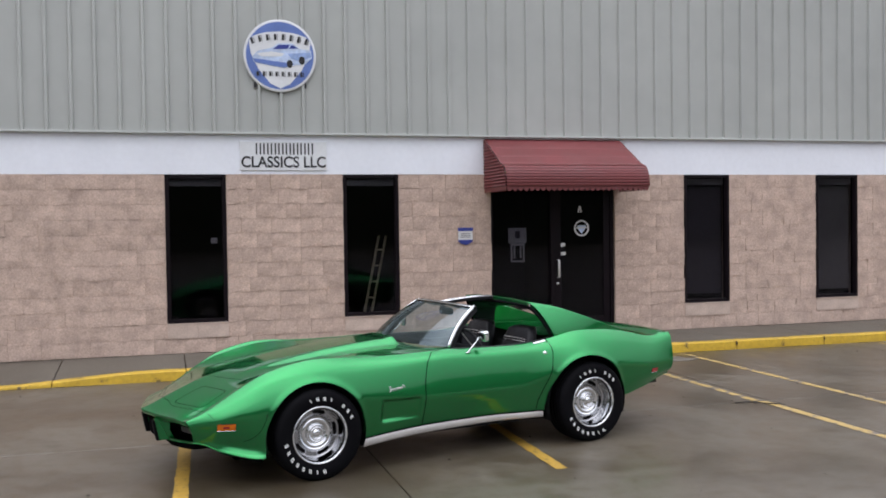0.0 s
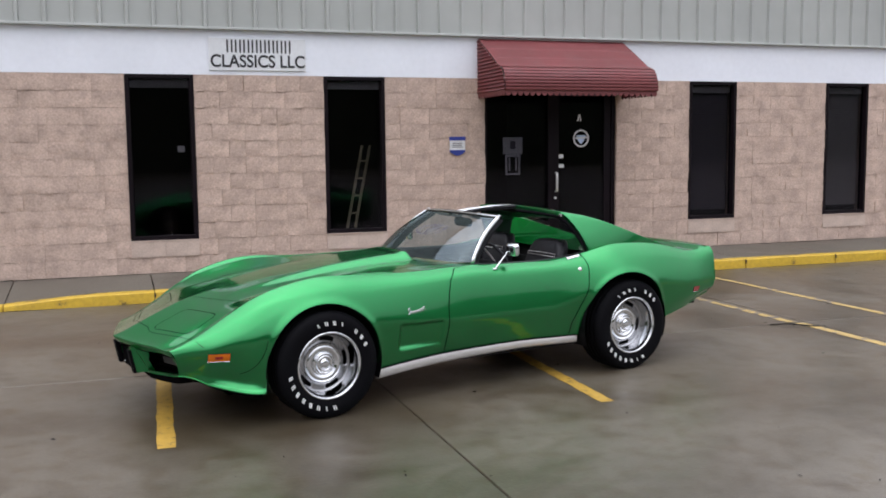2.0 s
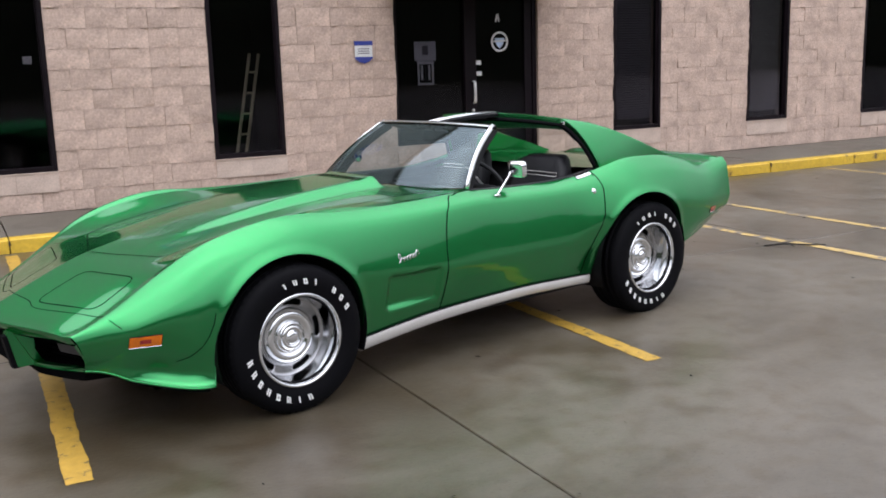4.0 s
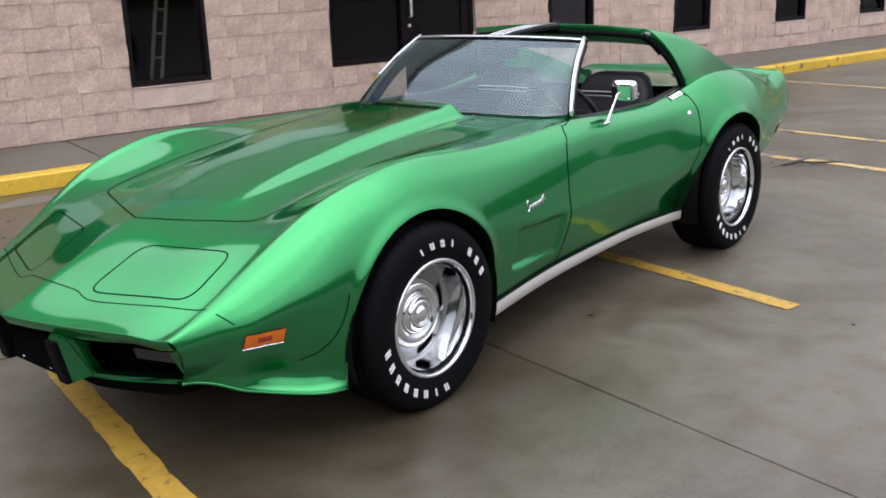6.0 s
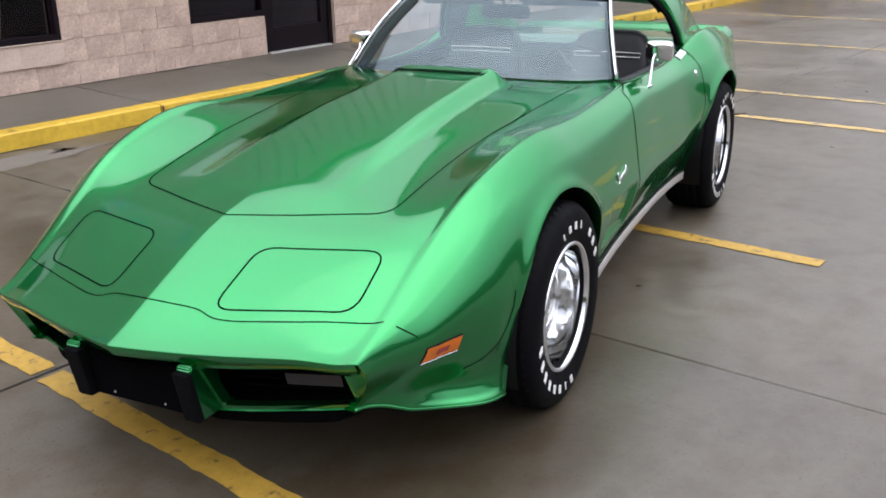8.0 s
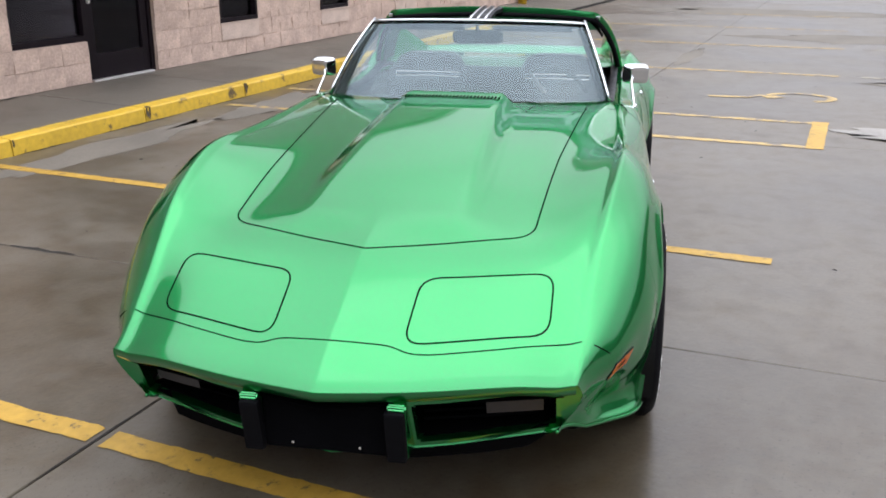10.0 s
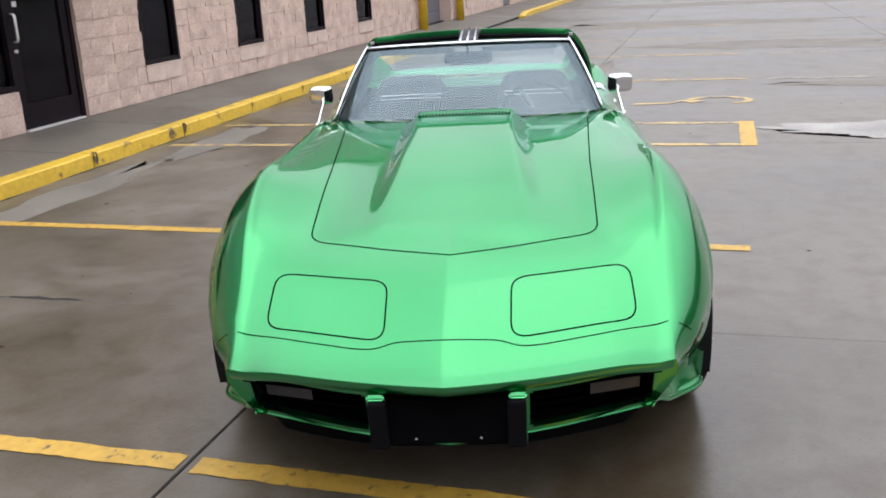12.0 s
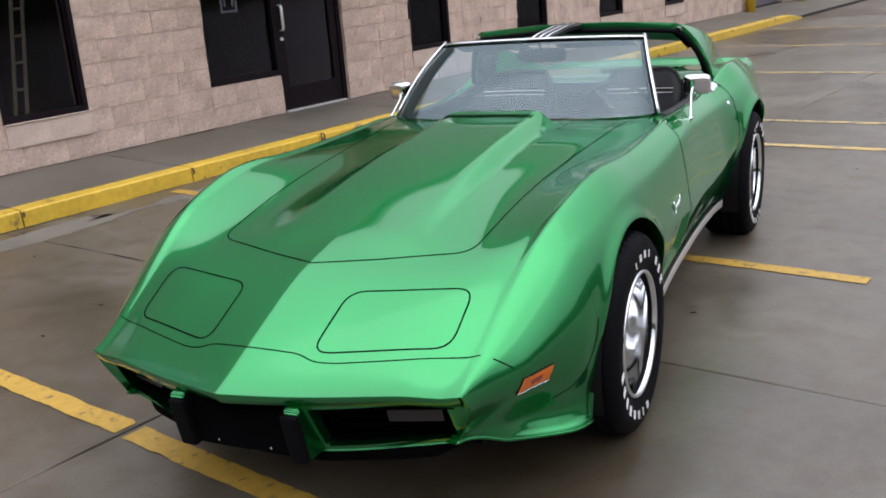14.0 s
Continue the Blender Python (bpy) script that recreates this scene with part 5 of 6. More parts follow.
vs = [k / 44 for k in range(45)]
us = [k / 24 for k in range(25)]
rows = [[hoop_point(v, u) for u in us] for v in vs]
rows += [[(x, -y, z) for x, y, z in row] for row in rows[-2::-1]]
bm = grid_mesh(rows)
bmesh.ops.recalc_face_normals(bm, faces=bm.faces)
up = [f for f in bm.faces if abs(f.calc_center_median().y) < 0.1]
if up[0].normal.z < 0:
    bmesh.ops.reverse_faces(bm, faces=bm.faces)
hoop = part("roof_hoop", bm, PAINT, car, "green roof hoop with sail panels", smooth=True)
solid = hoop.modifiers.new("thickness", "SOLIDIFY")
solid.thickness, solid.offset = 0.04, -1
bev = hoop.modifiers.new("edge", "BEVEL")
bev.width, bev.segments, bev.limit_method, bev.angle_limit = 0.010, 3, "ANGLE", radians(50)

# dark lining inside the hoop, up to the rear window
lin = []
for v in vs:
    row = []
    for u in us:
        x, y, z = hoop_point(v, 0.0)
        x2 = x + (-2.40 - x) * u
        f = (x2 - x) / (hoop_point(v, 1.0)[0] - x)
        q = hoop_point(v, min(max(f, 0), 1))
        row.append((x2 - 0.004, q[1] - 0.046 * (1 if v < 0.55 else 0.55 / max(v, .56) * (1 - (v - .55) / .45)), q[2] - (0.010 if v < 0.3 else 0.044)))
    lin.append(row)
lin += [[(x, -y, z) for x, y, z in row] for row in lin[-2::-1]]
part("roof_lining", grid_mesh(lin), VINYL, car, "black roof lining", smooth=True)

# black seal and bright clips along the front edge of the hoop
edge_pts = [hoop_point(v, 0) for v in vs[4:]]
seal = [(x - 0.002, y * 0.98, z - 0.040) for x, y, z in edge_pts]
seal += [(x, -y, z) for x, y, z in seal[-2::-1]]
part("roof_seal", tube(seal, 0.013, 8), RUBBER, car, "black roof opening seal", smooth=True)
for sgn in (1, -1):
    for v in (0.50,):
        x, y, z = hoop_point(v, 0)
        part("roof_catch", box((x - 0.004, y * sgn - 0.012, z - 0.032), (x + 0.012, y * sgn + 0.012, z - 0.012), 0.004), CHROME, car, "chrome roof catch")

# rear window between the sails
pane = grid_mesh([[(-2.36 - 0.05 * (1 - k), y, 0.885 + 0.245 * k) for y in np.linspace(-.475, .475, 9)] for k in (0, .5, 1)])
p = part("rear_window", pane, CAR_GLASS, car, "tinted rear window")
p.visible_shadow = False
# centre bar of the roof
tb = []
for x, z in ((-1.44, 1.186), (-1.60, 1.207), (-1.80, 1.221), (-1.985, 1.225)):
    w = 0.062 - 0.014 * math.sin((x + 1.44) / -0.545 * math.pi)
    tb.append([(x, -w, z - 0.022), (x, -w, z - 0.004), (x, -w + 0.012, z + 0.002), (x, 0, z + 0.006), (x, w - 0.012, z + 0.002), (x, w, z - 0.004), (x, w, z - 0.022)])
part("roof_centre_bar", grid_mesh(tb), BLACK, car, "dark roof centre bar", smooth=False)
for q in (-0.036, 0.0, 0.036):
    part("bar_trim", tube([(x, q, z + 0.005) for x, z in ((-1.44, 1.188), (-1.60, 1.208), (-1.80, 1.222), (-1.985, 1.226))], 0.0065, 6, 0.6), CHROME, car, "chrome strip on the roof bar", smooth=True)

# ---- windscreen ----
def screen(u, v):
    """u: -1 to 1 across, v: 0 at the cowl to 1 at the header."""
    a = abs(u)
    bx, by, bz = -1.015 - 0.185 * a ** 2.8, 0.635 * math.sin(a * math.pi / 2 * 0.98) / math.sin(math.pi / 2 * 0.98), 0.893 - 0.008 * a
    tx, ty, tz = -1.441 - 0.070 * a ** 2.9, 0.505 * math.sin(a * math.pi / 2 * 0.9) / math.sin(math.pi / 2 * 0.9), 1.196 - 0.016 * a * a
    bow = 0.022 * math.sin(math.pi * v)
    return (bx + (tx - bx) * v + bow, (by + (ty - by) * v) * (1 if u >= 0 else -1), bz + (tz - bz) * v + bow * 0.8)


su = np.linspace(-1, 1, 41)
ws = grid_mesh([[screen(u, v) for u in su] for v in np.linspace(0, 1, 15)])
bmesh.ops.recalc_face_normals(ws, faces=ws.faces)
p = part("windscreen", ws, SCREEN, car, "clear curved windscreen", smooth=True)
p.visible_shadow = False
for sgn in (1, -1):
    pil = [screen(sgn, v) for v in np.linspace(-0.03, 1.02, 14)]
    part("pillar_trim", tube([(x - 0.006, y + 0.006 * sgn, z + 0.004) for x, y, z in pil], 0.0075, 12, 2.0, up=(1, 0, 0.3)), CHROME, car, "chrome windscreen pillar trim", smooth=True)
    post = [[(x - 0.004 - dr, y + dy * sgn, z - 0.004 - dr * 0.8) for x, y, z in pil] for dr, dy in ((0, -.018), (.006, .0), (.036, .002), (.046, -.010), (.042, -.026), (.006, -.024))]
    part("pillar", grid_mesh(post + post[:1]), BLACK, car, "black windscreen pillar", smooth=False)
head = [screen(u, 1.0) for u in su]
part("header_trim", tube([(x + 0.004, y, z + 0.004) for x, y, z in head], 0.011, 8, 0.6), CHROME, car, "chrome windscreen header trim", smooth=True)
part("header_rail", tube([(x - 0.035, y, z - 0.004) for x, y, z in head], 0.024, 8, 0.6), BLACK, car, "black windscreen header", smooth=True)
foot = [screen(u, -0.01) for u in su]
part("screen_seal", tube([(x + 0.002, y, z - 0.010) for x, y, z in foot], 0.006, 8, 0.7), RUBBER, car, smooth=True)
cowl = grid_mesh([[(x + 0.03, y, z - 0.022) for x, y, z in foot], [(x - 0.30, y * 0.97, z - 0.030) for x, y, z in foot]])
part("dash_top", cowl, DASH, car, "black dashboard top", smooth=True)

# ---- cockpit ----
tub = bmesh.new()
add_box(tub, (-2.30, -.66, .24), (-1.02, .66, .27))
for sgn in (1, -1):
    add_box(tub, (-2.28, min(.655 * sgn, .625 * sgn), .26), (-1.10, max(.655 * sgn, .625 * sgn), .845))
part("cockpit_lining", tub, CARPET, car, "dark carpeted cockpit")
back = grid_mesh([[(-2.10, y, .30), (-2.18, y, .70), (-2.20, y, .80), (-2.44, y, .875)] for y in np.linspace(-.64, .64, 5)])
part("rear_shelf", back, CARPET, car, "dark carpeted rear shelf")
for sgn in (1, -1):
    # padded inner door top following the opening
    line = [(x, (cockpit_y(x) - 0.012) * sgn, float(on_top(x, (cockpit_y(x) + 0.012) * sgn)[0].z) - 0.012) for x in np.linspace(-1.21, -2.24, 30)]
    part("door_top_pad", tube(line, 0.022, 8, 0.8), VINYL, car, "black padded door top", smooth=True)
    part("door_inner_panel", box((-2.10, min(.60 * sgn, .635 * sgn), .40), (-1.22, max(.60 * sgn, .635 * sgn), .80), 0.012), VINYL, car)
dash = bmesh.new()
add_box(dash, (-1.42, -.62, .60), (-1.18, .62, .83), 0.03)
part("dashboard", dash, DASH, car, "black vinyl dashboard", smooth=False)
part("instrument_hood", tube([(-1.44, y, .835) for y in np.linspace(.14, .58, 7)], 0.050, 10, 0.7), DASH, car, smooth=True)
part("console", box((-2.05, -.11, .27), (-1.40, .11, .52), 0.025), VINYL, car, "black centre console")
# steering wheel
ring_pts = [(0.19 * math.cos(t), 0.19 * math.sin(t), 0) for t in np.linspace(0, 2 * math.pi, 33)]
tilt = Matrix.Translation((-1.60, .35, .80)) @ Matrix.Rotation(radians(-66), 4, "Y")
w = tube(ring_pts, 0.012, 8)
w.transform(tilt)
wheel_ob = part("steering_wheel", w, VINYL, car, "black steering wheel", smooth=True)
for a in (90, 210, 330):
    s = tube([(0, 0, 0.015), (0.19 * math.cos(radians(a)), 0.19 * math.sin(radians(a)), 0)], 0.010, 6, 0.5)
    s.transform(tilt)
    part("spoke", s, SATIN, wheel_ob)
hub = tube([(0, 0, 0.02), (0, 0, -0.25)], 0.035, 10)
hub.transform(tilt)
part("column", hub, DASH, car, smooth=True)


def seat(y):
    s = part("seat", box((-2.02, y - .235, .33), (-1.52, y + .235, .50), 0.05), VINYL, car, "black vinyl bucket seat", smooth=True)
    rows = []
    for k in range(13):
        h = k / 12
        wdt = (0.235 - 0.03 * h) * math.sqrt(1 - (0.80 * max(0.0, (h - 0.70) / 0.30)) ** 2)
        x = -1.93 - 0.20 * h
        z = 0.42 + 0.58 * h - 0.03 * step(h, .9, 1)
        thick = 0.075 - 0.02 * h
        ring = []
        for t in np.linspace(0, 2 * math.pi, 20, endpoint=False):
            cx, cy = math.cos(t), math.sin(t)
            ring.append((x + thick * np.sign(cx) * abs(cx) ** 0.6 + 0.012 * (abs(cy) > .75) * (cx > 0), y + wdt * np.sign(cy) * abs(cy) ** 0.5, z))
        rows.append(ring)
    bm = grid_mesh(rows, True)
    bm.verts.ensure_lookup_table()
    bm.faces.new(bm.verts[-20:])
    bmesh.ops.recalc_face_normals(bm, faces=bm.faces)
    part("backrest", bm, VINYL, s, smooth=True)
    frame_pts = [(-2.013, y - .17, .855), (-2.016, y, .857), (-2.013, y + .17, .855), (-2.020, y + .172, .876), (-2.023, y, .878), (-2.020, y - .172, .876), (-2.013, y - .17, .855)]
    part("seat_trim", tube(frame_pts, 0.0024, 6), SATIN, s, "thin bright trim frame", smooth=True)
    return s


seat(.35)
seat(-.35)
part("inner_mirror", tube([(-1.53, y, 1.114) for y in (-.122, -.119, -.110, -.090, .090, .110, .119, .122)], [.005, .009, .0125, .0145, .0145, .0125, .009, .005], 14, 2.4), BLACK, car, "black inside mirror", smooth=True)
part("mirror_stem", tube([(-1.53, 0, 1.13), (-1.49, 0, 1.185)], 0.007, 6), BLACK, car)
for sgn in (1, -1):
    vis = grid_mesh([[(-1.50 - 0.10 * k, (y) * sgn, 1.172 - 0.035 * k) for y in (.07, .45)] for k in (0, 1)])
    part("sun_visor", vis, VINYL, car)

# ---- outside fittings ----
def mirror(sgn):
    base, n = on_side(-1.315, .838, sgn)
    headp = Vector((-1.435, .760 * sgn, .966))
    part("mirror_stalk", tube([base - Vector((0, 0, .004)), base * 0.8 + (headp + Vector((0.012, -0.022 * sgn, -.02))) * 0.2, headp + Vector((0.016, -0.022 * sgn, -.034)), headp + Vector((0.006, -0.016 * sgn, -.012))], [.009, .0062, .0055, .007], 10), CHROME, car, "chrome mirror stalk", smooth=True)
    part("mirror_foot", tube([base + Vector((.022, 0, .0)), base + Vector((.008, .003 * sgn, .004)), base + Vector((-.010, .003 * sgn, .004)), base + Vector((-.024, 0, .0))], [.004, .012, .012, .004], 10, 0.6), CHROME, car, smooth=True)
    rows = []
    # a shell with a flat face tipped down to the road and a broad bevel towards the car
    for x, hy, hz, off, dz in ((-.040, .052, .036, 0, 0), (-.040, .064, .047, 0, 0), (-.038, .0665, .0495, 0, 0), (-.034, .0665, .0495, 0, 0), (-.029, .0635, .0480, .002, -.001), (-.010, .052, .0445, .011, -.003), (-.004, .046, .040, .015, -.004), (-.0026, .0450, .0390, .0152, -.004), (-.0022, .0435, .0375, .0154, -.004), (-.002, .024, .020, .016, -.005)):
        ring = []
        for t in np.linspace(0, 2 * math.pi, 32, endpoint=False):
            cy, cz = math.cos(t), math.sin(t)
            z = dz + hz * math.copysign(abs(cz) ** 0.42, cz)
            ring.append((x + 0.16 * z * (x > -.025), off * sgn + hy * math.copysign(abs(cy) ** 0.42, cy), z))
        rows.append(ring)
    hb = grid_mesh(rows, True)
    hb.verts.ensure_lookup_table()
    hb.faces.new(hb.verts[-32:])
    hb.faces.new(hb.verts[:32])
    bmesh.ops.recalc_face_normals(hb, faces=hb.faces)
    m = Matrix.Translation(headp) @ Matrix.Rotation(radians(10 * sgn), 4, "Z") @ Matrix.Scale(0.92, 4)
    hb.transform(m)
    hd = part("mirror_head", hb, CHROME, car, "chrome door mirror", smooth=True)
    gl = box((-.0485, -.058, -.033), (-.0465, .058, .033))
    gl.transform(m)
    part("mirror_glass", gl, CHROME, hd)


mirror(1)
mirror(-1)
for sgn in (1, -1):
    d = doors[0 if sgn > 0 else 1]
    # flap handle on top of the door and the round lock
    flap = []
    for x in np.linspace(-1.97, -2.085, 7):
        row = []
        for y in np.linspace(.690, .735, 4):
            h = on_top(x, y * sgn)[0]
            row.append((h.x, h.y, h.z + 0.005))
        flap.append(row)
    bm = grid_mesh(flap)
    bmesh.ops.recalc_face_normals(bm, faces=bm.faces)
    part("door_handle", bm, CHROME, d, "chrome flap door handle", smooth=True)
    p, n = on_side(-2.04, .79, sgn)
    lk = lathe([(0, -0.006), (0.012, -0.005), (0.016, 0)], 14)
    lk.transform(Matrix.Translation(p) @ n.to_track_quat("-Y", "Z").to_matrix().to_4x4())
    part("door_lock", lk, CHROME, d, "round chrome door lock", smooth=True)
    # side marker lamps
    for x0, x1, z0, z1, mat_, name in ((.726, .605, .425, .473, AMBER, "side_marker"), (-3.205, -3.285, .522, .560, RED, "side_marker")):
        rows = []
        for z in np.linspace(z0, z1, 4):
            row = []
            for x in np.linspace(x0, x1, 6):
                h, n = on_side(x, z, sgn)
                row.append(h + n * 0.003)
            rows.append(row)
        bm = grid_mesh(rows)
        bmesh.ops.recalc_face_normals(bm, faces=bm.faces)
        lamp_ob = part(name, bm, mat_, car, "amber side marker lens" if mat_ is AMBER else "red side marker lens", smooth=True)
        ringp = dense([(x0, z0), (x1, z0), (x1, z1), (x0, z1), (x0, z0)], 4)
        pts = []
        for x, z in ringp:
            h, n = on_side(x, z, sgn)
            pts.append(h + n * 0.001)
        part("bezel", tube(pts, 0.0024, 6), BLACK, lamp_ob)
        part("bezel", tube([p + Vector((0, 0, -0.003)) for p in pts[:5]], 0.002, 6), CHROME, lamp_ob)
        if mat_ is AMBER:
            rows = []
            for z in np.linspace(-.009, .009, 3):
                spots = [on_side((x0 + x1) / 2 + q, (z0 + z1) / 2 + z, sgn) for q in np.linspace(-.021, .021, 4)]
                rows.append([h + n * 0.0045 for h, n in spots])
            b = grid_mesh(rows)
            bmesh.ops.recalc_face_normals(b, faces=b.faces)
            part("bulb_mark", b, RED, lamp_ob)
    # chrome script badge on the fender, as a plain flourish
    pts = []
    for k in range(90):
        t = k / 89
        if t < 0.22:  # the tall opening stroke
            q = t / 0.22
            x, z = -.590 - .012 * math.sin(q * 6.28) + .020 * (1 - q), .612 + .036 * math.sin(q * math.pi) ** 2 - .010 * (1 - q)
        else:
            q = (t - 0.22) / 0.78
            x = -.590 - .115 * q + .004 * math.cos(q * 38)
            z = .612 + .010 * math.sin(q * 38) + .014 * q + (.012 * math.sin((q - .8) / .2 * math.pi) if q > .8 else 0)
        h, n = on_side(x, z, sgn)
        pts.append(h + n * 0.004)
    part("script_badge", tube(pts, 0.0026, 6), CHROME, car, "small chrome script badge", smooth=True)
# fuel-lid and rear deck lid lines
seam(on_top, dense(round_corner([(-2.75, -.40), (-2.75, .40), (-3.05, .38), (-3.05, -.38)], 0.03, close=True), 6), width=0.004)
part("deck_knob", lathe([(0, -0.012), (0.008, -0.01), (0.010, 0)], 10), CHROME, car, at=Matrix.Translation(on_top(-3.12, .60)[0]) @ Matrix.Rotation(radians(-90), 4, "X"))

# ---- wheels ----
def tyre_mark(parent, a, r0, r1, wide, y, style):
    """One raised white mark on the tyre's side at the angle a: plain bars."""
    rm = (r0 + r1) / 2
    t1 = 0.30 * (r1 - r0)
    strokes = [[(r0, r1, -wide, -wide * .22), (r0, r1, wide * .22, wide)], [(r0, r1, -.0036, .0036)],
               [(r0, r1, -wide, -wide * .3), (r0, r1, wide * .3, wide), (r0, r0 + t1, -wide * .3, wide * .3), (r1 - t1, r1, -wide * .3, wide * .3)]][style]
    bm = bmesh.new()
    for n, (lo, hi, d0, d1) in enumerate(strokes):
        pts = []
        for r, da in ((lo, d0), (hi, d0), (hi, d1), (lo, d1)):
            t = a + (da + 0.28 * (rm - r)) / rm
            pts.append((r * math.cos(t), r * math.sin(t)))
        f = [bm.verts.new((p[0], y + .0002 * n, p[1])) for p in pts]
        g = [bm.verts.new((p[0] * 0.999, y - 0.006, p[1] * 0.999)) for p in pts]
        bm.faces.new(f)
        for k in range(4):
            bm.faces.new((f[k], g[k], g[(k + 1) % 4], f[(k + 1) % 4]))
    bmesh.ops.recalc_face_normals(bm, faces=bm.faces)
    return part("tyre_mark", bm, LETTER, parent)


def wheel(name_pose, turn, outer=True):
    root = new("wheel")
    root.parent = car
    root.matrix_basis = name_pose
    root["label"] = "chrome slotted wheel with a white-marked black tyre"
    R = 0.343
    prof = [(.192, .098), (.200, .113), (.215, .121), (.25, .131), (.285, .133), (.312, .127), (.328, .116), (.338, .100), (.3425, .080)]
    grooves = []
    for yc in (.062, .022, -.022, -.062):
        grooves += [(R, yc + .008), (R - .008, yc + .005), (R - .008, yc - .005), (R, yc - .008)]
    prof += grooves + [(.3425, -.080), (.338, -.100), (.325, -.118), (.285, -.133), (.25, -.131), (.215, -.121), (.195, -.10)]
    ty = part("tyre", lathe(prof, 72), RUBBER, root, "black rubber tyre", smooth=True)
    # shoulder lugs
    lug = bmesh.new()
    for k in range(60):
        a = 2 * math.pi * k / 60
        m = Matrix.Rotation(a, 4, "Y")
        for s in (1, -1):
            add_lug = [(R - .012, .112 * s), (R - .0005, .096 * s), (R + .0015, .074 * s)]
            vs2 = [[m @ Vector((r * math.cos(da), y, r * math.sin(da))) for r, y in add_lug] for da in (-.026, .026)]
            q = [[lug.verts.new(v) for v in row] for row in vs2]
            for i in range(2):
                lug.faces.new((q[0][i], q[0][i + 1], q[1][i + 1], q[1][i]))
    tagged(part("tread_lug", lug, RUBBER, ty), kind="stuff")
    for k in range(8):
        if k != 4:
            a = turn + radians(112 - 11.6 * k)
            tyre_mark(ty, math.pi - a, .258, .283, .0034 if k == 0 else .0095, .1345, (1, 0, 2, 1, 0, 0, 2, 2)[k])
    for k in range(8):
        a = turn + radians(196 + 12.2 * k)
        tyre_mark(ty, math.pi - a, .256, .284, .0036 if k == 6 else .0100, .1345, (0, 0, 2, 0, 2, 0, 1, 0)[k])
    rim = lathe([(.212, .108), (.217, .117), (.2165, .123), (.212, .127), (.206, .127), (.202, .122), (.199, .110), (.196, .080), (.193, .050), (.190, .026), (.186, .014)], 72)
    part("trim_ring", rim, CHROME, root, "deep chrome trim ring", smooth=True)
    # pressed wheel face: a flat ring with five open slots round a domed centre
    fb = bmesh.new()
    N, radii = 120, [.186, .178, .173, .159, .145, .139, .131]
    depth = [.014, .007, .006, .006, .006, .007, .011]
    grid = []
    for k in range(N):
        q = k % (N // 5)
        a = 2 * math.pi * k / N + turn
        row = []
        for i, (r, y) in enumerate(zip(radii, depth)):
            if q in (6, 18) and i in (2, 4):
                r += .006 if i == 4 else -.006
            row.append(fb.verts.new((r * math.cos(a), y, r * math.sin(a))))
        grid.append(row)
    for k in range(N):
        a, b, q = grid[k], grid[(k + 1) % N], k % (N // 5)
        for i in range(len(radii) - 1):
            if not (6 <= q < 18 and i in (2, 3)):
                fb.faces.new((a[i], a[i + 1], b[i + 1], b[i]))
    for e in [e for e in fb.edges if len(e.link_faces) == 1]:  # turned-in slot edges
        if all(.142 < math.hypot(v.co.x, v.co.z) < .176 for v in e.verts):
            c = [fb.verts.new(v.co + Vector((0, -.012, 0))) for v in e.verts]
            fb.faces.new((e.verts[0], e.verts[1], c[1], c[0]))
    bmesh.ops.remove_doubles(fb, verts=fb.verts, dist=1e-5)
    bmesh.ops.recalc_face_normals(fb, faces=fb.faces)
    face = part("wheel_face", fb, RALLY, root, "silver slotted wheel face", smooth=True)
    dome = lathe([(.131, .011), (.127, .020), (.120, .030), (.110, .037), (.098, .039), (.088, .036), (.080, .030), (.074, .028)], 56)
    part("dome", dome, CHROME, face, "polished domed wheel centre", smooth=True)
    cap = lathe([(.076, .026), (.074, .034), (.066, .037), (.060, .037), (.057, .048), (.050, .054), (.040, .055), (.037, .050), (.033, .050), (.030, .058), (.018, .062), (0, .063)], 44)
    part("centre_cap", cap, CHROME, root, "chrome centre cap", smooth=True)
    part("brake_drum", lathe([(0, -.04), (.17, -.04), (.182, -.02), (.186, .010)], 32), BLACK, root)
    return root


for k, (x, w) in enumerate(((0.0, .738), (-2.489, .742))):
    wheel(pose(x, w, .338), radians(-6 if k == 0 else 10))
    wheel(pose(x, -w, .338, 0, 0, 180), radians(40))

# ---- pieces of the lot and the wall ----
# parking stripes, thin coats of paint
def stripe(x0, x1, y0, y1, material=None, skew=0.0, label="worn yellow parking stripe painted on the concrete"):
    nx, ny = (3, max(4, int(abs(y1 - y0) / 0.035))) if abs(y1 - y0) > abs(x1 - x0) else (40, 4)
    rows = []
    for y in np.linspace(y0, y1, ny):
        row = []
        for q in np.linspace(x0, x1, nx):
            e = 0.008 * noise.noise(Vector((q * 7, y * 9, 0.7))) + 0.007 * noise.noise(Vector((q * 23, y * 31, 3.1)))
            row.append((q + e + skew * (y - y0), y + 0.6 * e, 0.0035))
        rows.append(row)
    bm = grid_mesh(rows)
    bmesh.ops.recalc_face_normals(bm, faces=bm.faces)
    for f in bm.faces:
        if f.normal.z < 0:
            f.normal_flip()
    return tagged(part("parking_stripe", bm, material or STRIPE), label, "parking stripe", "parking stripes")


